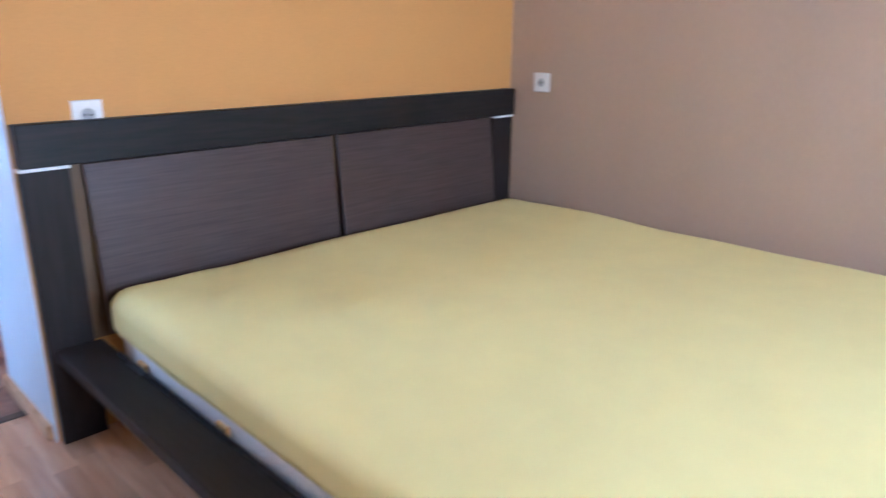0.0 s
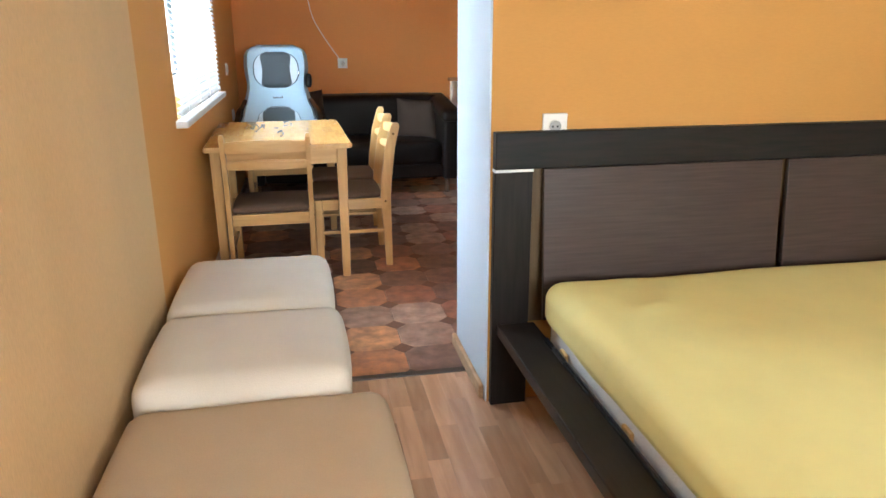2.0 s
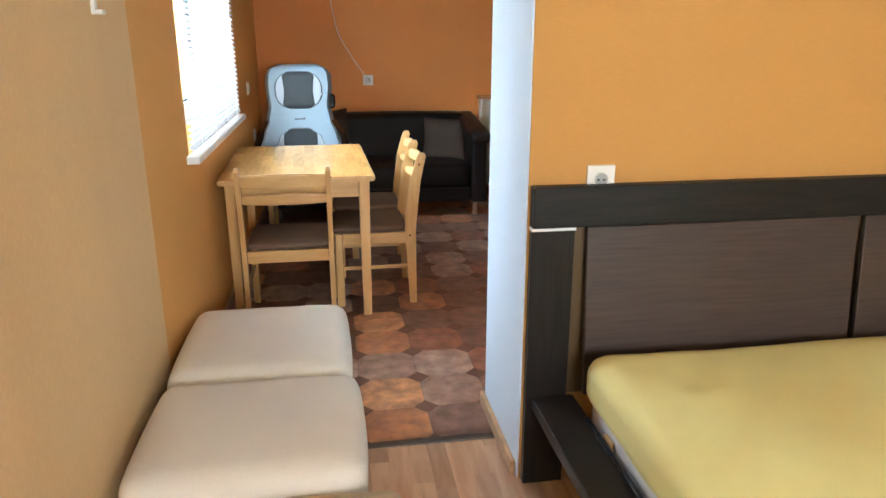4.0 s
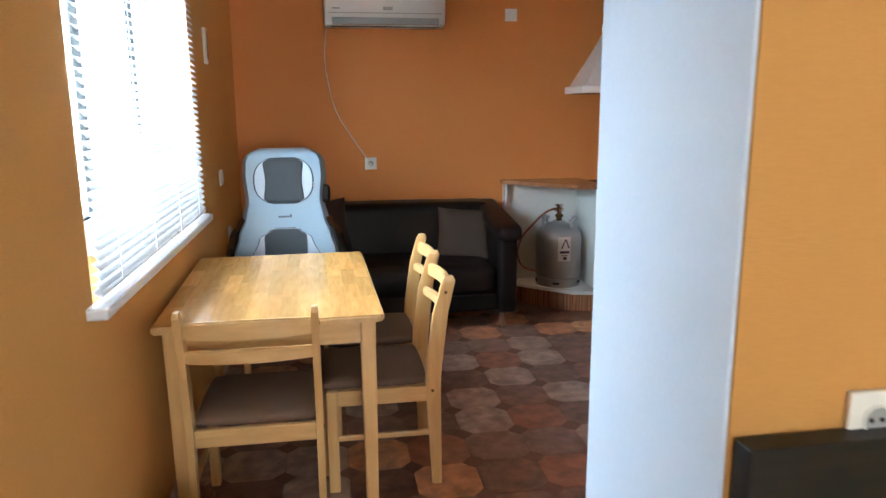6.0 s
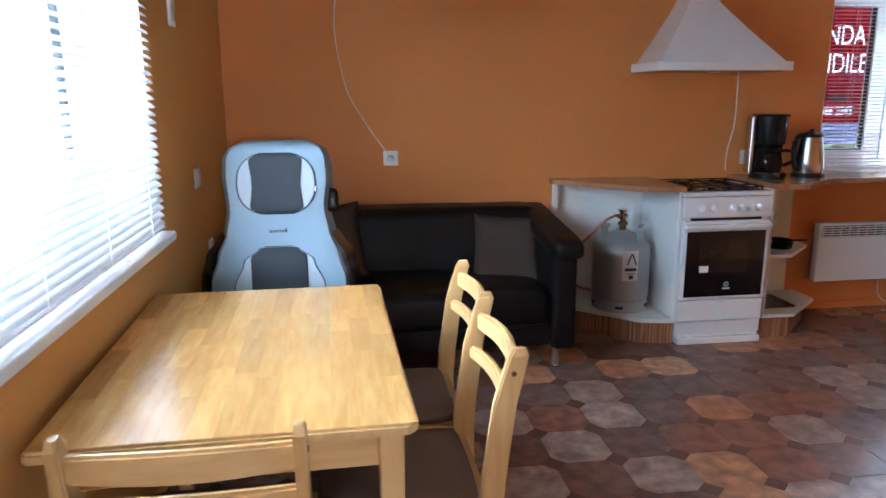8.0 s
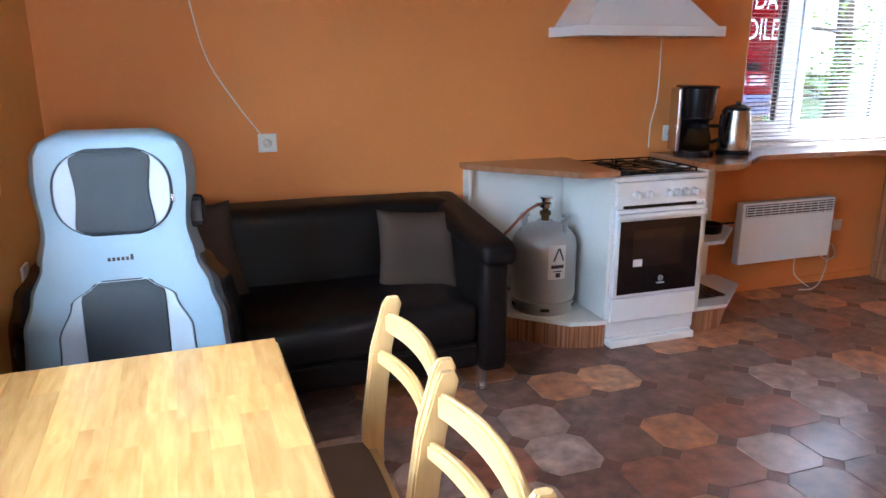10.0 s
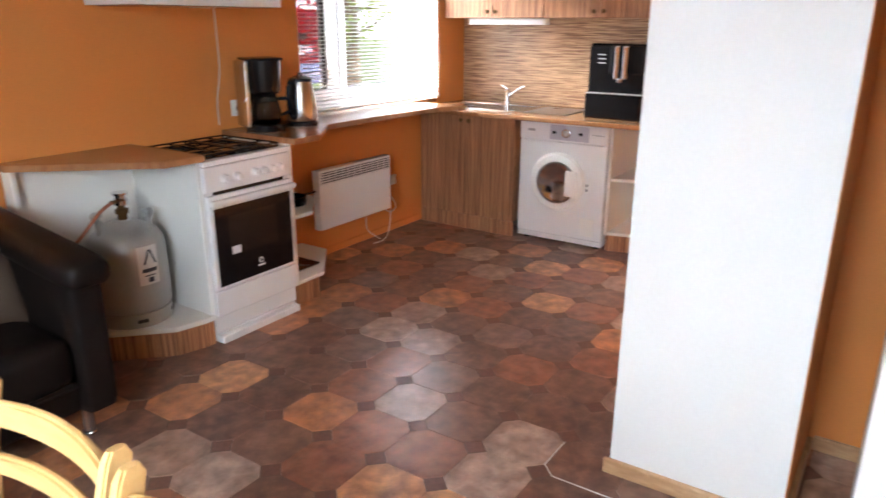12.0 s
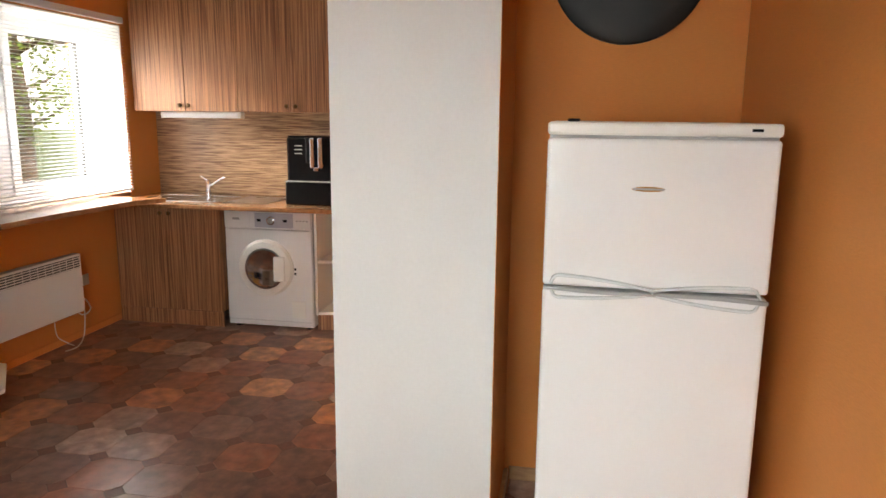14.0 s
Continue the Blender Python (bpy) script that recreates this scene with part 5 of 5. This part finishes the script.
part("diffuser", box(4.512, 5.72, 1.39, 4.5195, 6.29, 1.42, 0.003), PVC, t)


def washing_machine():
    t = thing("washing_machine", "white front-loading washing machine under the worktop", "washing machine")
    x0, x1, y0, y1 = 4.158, 4.70, 5.068, 5.672
    part("body", box(x0 + 0.012, y0, 0.02, x1, y1, 0.80, 0.008), ENAMEL, t)
    part("front", box(x0, y0 + 0.002, 0.06, x0 + 0.0115, y1 - 0.002, 0.675, 0.005), ENAMEL, t)
    part("kick_panel", box(x0 + 0.004, y0 + 0.004, 0.022, x0 + 0.0115, y1 - 0.004, 0.057, 0.003), ENAMEL, t)
    cp = part("control_panel", box(x0 - 0.006, y0 + 0.002, 0.68, x0 + 0.0115, y1 - 0.002, 0.798, 0.006), ENAMEL, t)
    part("detergent_drawer", box(x0 - 0.0085, 5.49, 0.69, x0 - 0.0055, y1 - 0.012, 0.787, 0.003), ENAMEL, cp)
    part("maker_mark", box(x0 - 0.0105, 5.56, 0.735, x0 - 0.0085, 5.61, 0.75, 0.002), mat_well, cp)
    part("display_field", box(x0 - 0.0075, 5.19, 0.69, x0 - 0.0055, 5.455, 0.785, 0.002), mat_panel, cp)
    bm = lathe([(0.03, 0), (0.028, 0.012), (0.02, 0.015)], 24)
    bmesh.ops.transform(bm, matrix=pose(x0 - 0.0075, 5.34, 0.737, 0, -90, 0), verts=bm.verts[:])
    part("dial", bm, CHROME, cp)
    for y in (5.245, 5.425):
        part("button", box(x0 - 0.0105, y - 0.014, 0.728, x0 - 0.0074, y + 0.014, 0.745, 0.002), BLACK, cp)
    for k in range(4):
        part("button", box(x0 - 0.0085, 5.09 + k * 0.022, 0.735, x0 - 0.0058, 5.103 + k * 0.022, 0.743, 0.001), mat_well, cp)
    cy, cz = 5.385, 0.42

    def ring(prof, m, nm, parent):
        bm = lathe(prof, 44)
        bmesh.ops.transform(bm, matrix=pose(x0, cy, cz, 0, -90, 0), verts=bm.verts[:])
        return smooth(part(nm, bm, m, parent), 40)

    d = ring([(0.118, 0.001), (0.19, 0.0), (0.192, 0.012), (0.175, 0.03), (0.135, 0.034), (0.125, 0.026), (0.12, 0.012), (0.118, 0.004)], PLASTIC_W, "door", t)
    ring([(0.121, 0.0015), (0.121, 0.012), (0.10, 0.022), (0.06, 0.03), (0.02, 0.033)], BLACKGLOSS, "door_glass", d)
    ring([(0.135, 0.0345), (0.137, 0.036), (0.124, 0.036), (0.122, 0.028)], CHROME, "glass_rim", d)
    part("door_grip", box(x0 - 0.040, 5.245, 0.335, x0 - 0.02, 5.325, 0.505, 0.009), PLASTIC_W, d)
    for z in (0.38, 0.41):
        part("latch_mark", box(x0 - 0.003, 5.18, z, x0 + 0.001, 5.192, z + 0.015), BLACK, t)
    part("filter_flap", box(x0 - 0.0025, 5.12, 0.085, x0 - 0.0003, 5.215, 0.20, 0.001), PLASTIC_W, t)
    for y in (y0 + 0.05, y1 - 0.05):
        for x in (x0 + 0.06, x1 - 0.06):
            part("foot", lathe([(0.022, 0), (0.022, 0.012), (0.012, 0.021)], 14, (x, y, 0)), BLACK, t)


mat_panel = mat("pale_grey_print", (0.45, 0.45, 0.5), 0.4, vary=0.05, bump=0)
washing_machine()

t = thing("open_end_shelf", "white open end shelf unit beside the washing machine", "shelf unit")
part("side_panel", box(4.17, 5.04, 0.11, XK - 0.02, 5.056, 0.804, 0.001), MELAMINE, t)
part("back_panel", box(XK - 0.019, 4.62, 0.11, XK - 0.004, 5.056, 0.804, 0.001), MELAMINE, t)
for z in (0.11, 0.46):
    part("shelf", prism([(XK - 0.02, 5.039), (4.18, 5.039), (4.22, 4.88), (4.45, 4.63), (XK - 0.02, 4.63)], z, z + 0.018, 0.002), MELAMINE, t)
part("plinth", prism([(XK - 0.02, 5.05), (4.19, 5.05), (4.23, 4.9), (4.46, 4.65), (XK - 0.02, 4.65)], 0.001, 0.109, 0.001), ZEBRA, t)


def espresso_machine():
    t = thing("espresso_machine", "black automatic espresso machine with chrome front on the worktop", "coffee machine", pose(4.30, 5.10, 0.8325))
    part("body", box(0.0, -0.20, 0.0, 0.40, 0.185, 0.44, 0.02, 3), BLACK, t)
    part("drip_tray", box(-0.06, -0.18, 0.0, -0.001, 0.175, 0.15, 0.012, 2), BLACK, t)
    part("head", box(-0.04, -0.18, 0.27, -0.001, 0.04, 0.44, 0.012, 2), BLACK, t)
    for a, b in ((-0.085, -0.052), (-0.028, 0.002)):
        part("chrome_column", box(-0.058, a, 0.24, -0.0405, b, 0.438, 0.008, 2), CHROME, t, "chrome front column")
    part("outlet", box(-0.062, -0.056, 0.222, -0.02, -0.024, 0.25, 0.006), CHROME, t)
    part("tray_joint", box(-0.0625, -0.178, 0.151, -0.002, 0.173, 0.155), mat_well, t)
    for z in (0.33, 0.355, 0.38):
        part("button", box(-0.0022, 0.075, z, -0.0002, 0.125, z + 0.006), LABEL, t)
    part("top_edge", box(0.01, -0.19, 0.4402, 0.39, 0.175, 0.448, 0.003), BLACKGLOSS, t)


espresso_machine()


# ---- fridge nook ----
def fridge():
    t = thing("fridge_freezer", "white two-door fridge freezer with looped clear handles", "fridge")
    x0, x1, y0, y1, zs, zt = 1.672, 2.2, 2.953, 3.497, 0.99, 1.372
    part("body", box(x0 + 0.052, y0 + 0.004, 0.02, x1, y1 - 0.004, zt, 0.006), ENAMEL, t)
    part("top_cap", box(x0 + 0.002, y0, zt + 0.0005, x1, y1, 1.404, 0.008), PLASTIC_W, t)
    part("lower_door", box(x0, y0 + 0.001, 0.05, x0 + 0.05, y1 - 0.001, zs - 0.004, 0.010, 3), FRIDGEM, t)
    part("freezer_door", box(x0, y0 + 0.001, zs + 0.004, x0 + 0.05, y1 - 0.001, zt - 0.006, 0.010, 3), FRIDGEM, t)
    part("door_gap", box(x0 + 0.02, y0 + 0.006, zt - 0.008, x0 + 0.06, y1 - 0.006, zt + 0.001), mat_well, t)
    part("kick_plate", box(x0 + 0.055, y0 + 0.01, 0.003, x0 + 0.07, y1 - 0.01, 0.019), mat_well, t)
    n = 56
    for sgn, nm in ((1, "upper_handle"), (-1, "lower_handle")):
        pts = []
        for k in range(n + 1):
            u = k / n
            e = min(1.0, min(u, 1 - u) / 0.05)
            bow = 0.026 * abs(math.cos(math.pi * u)) ** 0.75 * math.sqrt(max(0.0, 1 - (1 - e) ** 2)) + 0.003
            pts.append((x0 - 0.014, y1 - 0.02 - u * 0.5, zs + 0.008 - 0.014 * u + sgn * bow))
        smooth(part(nm, tube(pts, 0.0045, 8), mat_handle, t, "looped plastic door handle"), 60)
    smooth(part("handle_bar", tube([(x0 - 0.013, y1 - 0.004 - k / 12 * 0.535, zs + 0.004 - 0.016 * (k / 12) - 0.004 * math.sin(k / 12 * 6.28)) for k in range(13)], 0.006, 8), mat_well, t), 60)
    bm = lathe([(0.04, 0), (0.038, 0.002)], 26)
    bmesh.ops.transform(bm, matrix=pose(x0 - 0.0002, 3.25, 1.245, 0, -90, 0) @ Matrix.Diagonal((0.16, 1, 1, 1)), verts=bm.verts[:])
    part("badge", bm, CHROME, t)
    part("badge_bar", box(x0 - 0.003, 3.213, 1.2425, x0 - 0.0022, 3.287, 1.2475), mat_well, t)
    part("power_light", box(x0 + 0.0005, 3.0, 1.385, x0 + 0.0025, 3.025, 1.392), BLACK, t)
    part("hinge_cap", box(x0 + 0.01, 3.42, 1.4045, x0 + 0.05, 3.45, 1.412, 0.003), BLACK, t)


mat_handle = mat("clear_grey_plastic", (0.68, 0.72, 0.72), 0.15, vary=0.05, bump=0, coat=0.5)
fridge()
bm = lathe([(0.01, 0), (0.262, 0), (0.262, 0.02), (0.25, 0.028), (0.2, 0.03)], 64)
bmesh.ops.transform(bm, matrix=pose(2.4995, 3.27, 1.925, 0, -90, 0), verts=bm.verts[:])
t = thing("wall_disc", "large round matt black disc hung on the orange wall", "wall clock")
smooth(part("disc", bm, CLOCKM, t), 40)


# ---- outside the window ----
tagged(part("ground", box(-60, -60, -0.9, 80, 120, -0.45), GRASSM), "green lawn outside the house", "lawn", kind="structure")


def glow_mat():
    m = bpy.data.materials.new("overcast_sky")
    m.use_nodes = True
    N, L = m.node_tree.nodes, m.node_tree.links
    e = N.new("ShaderNodeEmission")
    e.inputs["Color"].default_value, e.inputs["Strength"].default_value = (0.90, 0.96, 1.0, 1), 1.4
    L.new(e.outputs[0], N["Material Output"].inputs["Surface"])
    return m


tagged(part("backdrop", box(-60, 60, -1, 90, 60.1, 40), glow_mat()), "bright overcast sky beyond the garden", "sky", kind="structure")


def sign():
    t = thing("window_sign", "crimson banner with white letters hung outside the window", "sign", pose(2.93, YF + 0.335, 1.02))
    red = part("red_field", box(0, 0, 0.13, 0.63, 0.0006, 0.90), RED, t)
    part("lilac_field", box(0, 0, 0, 0.63, 0.0006, 0.1295), LILAC, t)

    def text(body, size, x, z):
        c = bpy.data.curves.new("letters", "FONT")
        c.body, c.size, c.extrude, c.align_x = body, size, 0.004, "RIGHT"
        o = new("letters", c)
        o.data.materials.append(SIGNWHITE)
        o.parent = t
        o.matrix_basis = pose(x, -0.002, z, 90, 0, 0) @ Matrix.Diagonal((0.72, 1, 1, 1))
        me = bpy.data.meshes.new_from_object(o.evaluated_get(bpy.context.evaluated_depsgraph_get()))
        m = o.matrix_basis.copy()
        bpy.data.objects.remove(o)
        cutter = new("cutter", me)
        cutter.parent = t
        cutter.matrix_basis = m
        cut = red.modifiers.new("cut", "BOOLEAN")
        cut.operation, cut.object, cut.solver = "DIFFERENCE", cutter, "EXACT"
        holed = bpy.data.meshes.new_from_object(red.evaluated_get(bpy.context.evaluated_depsgraph_get()))
        red.modifiers.clear()
        red.data = holed
        bpy.data.objects.remove(cutter)
        c = bpy.data.curves.new("letters", "FONT")
        c.body, c.size, c.align_x = body, size, "RIGHT"
        c.materials.append(SIGNWHITE)
        o = new("letters", c)
        me = bpy.data.meshes.new_from_object(o.evaluated_get(bpy.context.evaluated_depsgraph_get()))
        bpy.data.objects.remove(o)
        o = new("letters", me)
        o.parent = t
        o.matrix_basis = m @ pose(0, 0, -0.0023)

    text("ANDA", 0.175, 0.545, 0.63)
    text("ENDILE", 0.175, 0.575, 0.455)
    text("866 2345", 0.085, 0.51, 0.185)
    for k, (x, w) in enumerate(((0.22, 0.09), (0.33, 0.13))):
        part("print_bar", box(x, -0.002, 0.275, x + w, -0.0005, 0.315), SIGNWHITE, t)
    for k in range(8):
        part("print_bar", box(0.24 + k * 0.042, -0.002, 0.05, 0.24 + k * 0.042 + 0.022, -0.0005, 0.075), mat_panel, t)


sign()


def tree(label, x, y, h, seed):
    rng = random.Random(seed)
    t = thing("tree", label, "tree", pose(x, y, -0.45))
    limbs = tube([(0, 0, 0), (0.1, 0.05, h * 0.3), (0, 0.1, h * 0.6), (0.05, 0, h * 0.95)], [0.16, 0.12, 0.08, 0.02], 10)
    tips = []
    for k in range(22):
        z = h * rng.uniform(0.2, 0.9)
        a, l = rng.uniform(0, 6.28), rng.uniform(0.9, 2.0) * (1.15 - z / h)
        e = Vector((math.cos(a) * l, math.sin(a) * l, z + rng.uniform(0.1, 0.5)))
        join(limbs, tube([(0.03, 0.05, z), e * 0.5 + Vector((0, 0, z * 0.5 - 0.05)), e], [0.035, 0.022, 0.008], 6))
        tips.append((Vector((0, 0, z)), e))
    part("trunk", limbs, BARK, t)
    V, F = [], []
    for a, b in tips:
        for k in range(150):
            p = a.lerp(b, rng.uniform(0.35, 1.1)) + Vector((rng.gauss(0, 0.17), rng.gauss(0, 0.17), rng.gauss(0, 0.13)))
            d = Vector((rng.gauss(0, 1), rng.gauss(0, 1), rng.gauss(0, 0.6))).normalized()
            s = d.cross(Vector((rng.gauss(0, 1), rng.gauss(0, 1), 1))).normalized()
            q = rng.uniform(0.03, 0.06)
            n = len(V)
            V += [p - d * q, p + s * q * 0.5, p + d * q, p - s * q * 0.5]
            F.append((n, n + 1, n + 2, n + 3))
    me = bpy.data.meshes.new("crown")
    me.from_pydata(V, [], F)
    me.materials.append(LEAF)
    o = new("crown", me)
    o.parent = t
    tagged(o, "uneven green leaves", kind="stuff")


tree("leafy green garden tree outside the kitchen window", 6.4, 10.2, 5.0, 4)
tree("leafy green garden tree farther off in the garden", 8.6, 11.0, 6.0, 8)
tree("leafy green garden tree behind the sign", 4.6, 12.5, 5.5, 12)


# ---- floors, piece by piece ----
floor = tagged(part("floor", box(XL - 0.3, 2.655, -0.2, XK + 0.2, YF + 0.3, -0.0022), GROUT), "vinyl floor printed with rust, brown and grey octagon tiles", "floor", kind="structure")
S, CH, G = 0.2445, 0.046, 0.001
x_dot, y_dot = 1.6035, 4.843


def octagon():
    bm = bmesh.new()
    h, c = S / 2 - G, CH
    pts = [(-h + c, -h), (h - c, -h), (h, -h + c), (h, h - c), (h - c, h), (-h + c, h), (-h, h - c), (-h, -h + c)]
    lo = [bm.verts.new((x, y, -0.002)) for x, y in pts]
    hi = [bm.verts.new((x * 0.994, y * 0.994, 0)) for x, y in pts]
    bm.faces.new(hi)
    for k in range(8):
        bm.faces.new((lo[k], lo[(k + 1) % 8], hi[(k + 1) % 8], hi[k]))
    me = bpy.data.meshes.new("tile")
    bm.to_mesh(me)
    bm.free()
    me.materials.append(TILE)
    return me


tile_mesh = octagon()
dots = bmesh.new()
i0, i1 = int((XL - x_dot) / S) - 1, int((XK - x_dot) / S) + 1
j0, j1 = int((2.66 - y_dot) / S) - 1, int((YF - y_dot) / S) + 1
for i in range(i0, i1 + 1):
    for j in range(j0, j1 + 1):
        dx, dy = x_dot + i * S, y_dot + j * S
        cx, cy = dx + S / 2, dy + S / 2
        if dy > 2.72 and not (dx > 2.7 and dy < 4.1):
            r = CH - 0.003
            q = [dots.verts.new(p) for p in ((dx - r, dy, -0.0002), (dx, dy - r, -0.0002), (dx + r, dy, -0.0002), (dx, dy + r, -0.0002))]
            dots.faces.new(q)
        if cy - S / 2 < 2.56 or (cx > 2.75 and cy < 4.0):
            continue
        o = new("tile", tile_mesh)
        o.parent = floor
        o.location = (cx, cy, 0)
part("inset_tiles", dots, DOT, floor, "small dark diamond insets between the tiles")["kind"] = "stuff"

smooth(tagged(part("floor_seam", tube([(1.848, 3.45, 0.0005), (1.848, 4.308, 0.0005), (1.894, 4.354, 0.0005), (2.05, 4.354, 0.0005)], 0.0022, 6), LABEL), "pale sealed seam cut round the wall stub", "floor seam", kind="structure"))

base = tagged(part("bedroom_floor", box(XL - 0.3, YB - 0.2, -0.2, XB + 0.2, 2.6545, -0.0022), GROUT), "beech three-strip laminate floor of the bedroom", "floor", kind="structure")
PW = 0.066
rng = random.Random(11)
planks = {}
x = XL - 0.02
while x < 0.80:
    y = 0.0 - rng.uniform(0, 0.4)
    while y < 2.62:
        l = rng.choice((0.30, 0.36, 0.42, 0.48))
        e = min(y + l, 2.6275)
        key = round(e - y, 3)
        if key > 0.02:
            if key not in planks:
                planks[key] = part("strip_form", box(0.0002, 0.0002, -0.002, PW - 0.0002, key - 0.0002, 0), LAMINATE)
                me = planks[key].data
                bpy.data.objects.remove(planks[key])
                planks[key] = me
            o = new("strip", planks[key])
            o.parent = base
            o.location = (x, y, 0)
        y = e
    x += PW
rest = bmesh.new()
x = XL - 0.02
while x < XB:
    for y in (YB, YB + 0.8, YB + 1.6) if x < 0.8 else (YB, YB + 0.8, YB + 1.6, YB + 2.4, YB + 3.2):
        e = min(y + 0.8, 0.03 if x < 0.8 else 2.6275)
        box(x + 0.0002, y, -0.0021, x + PW - 0.0002, e, -0.0003, bm=rest)
    x += PW
part("far_strips", rest, LAMINATE, base)["kind"] = "stuff"
tagged(part("threshold_strip", box(XL, 2.628, -0.002, PX - 0.007, 2.662, 0.005, 0.002), TERRA), "dark metal threshold strip between laminate and tiles", "threshold", kind="structure")
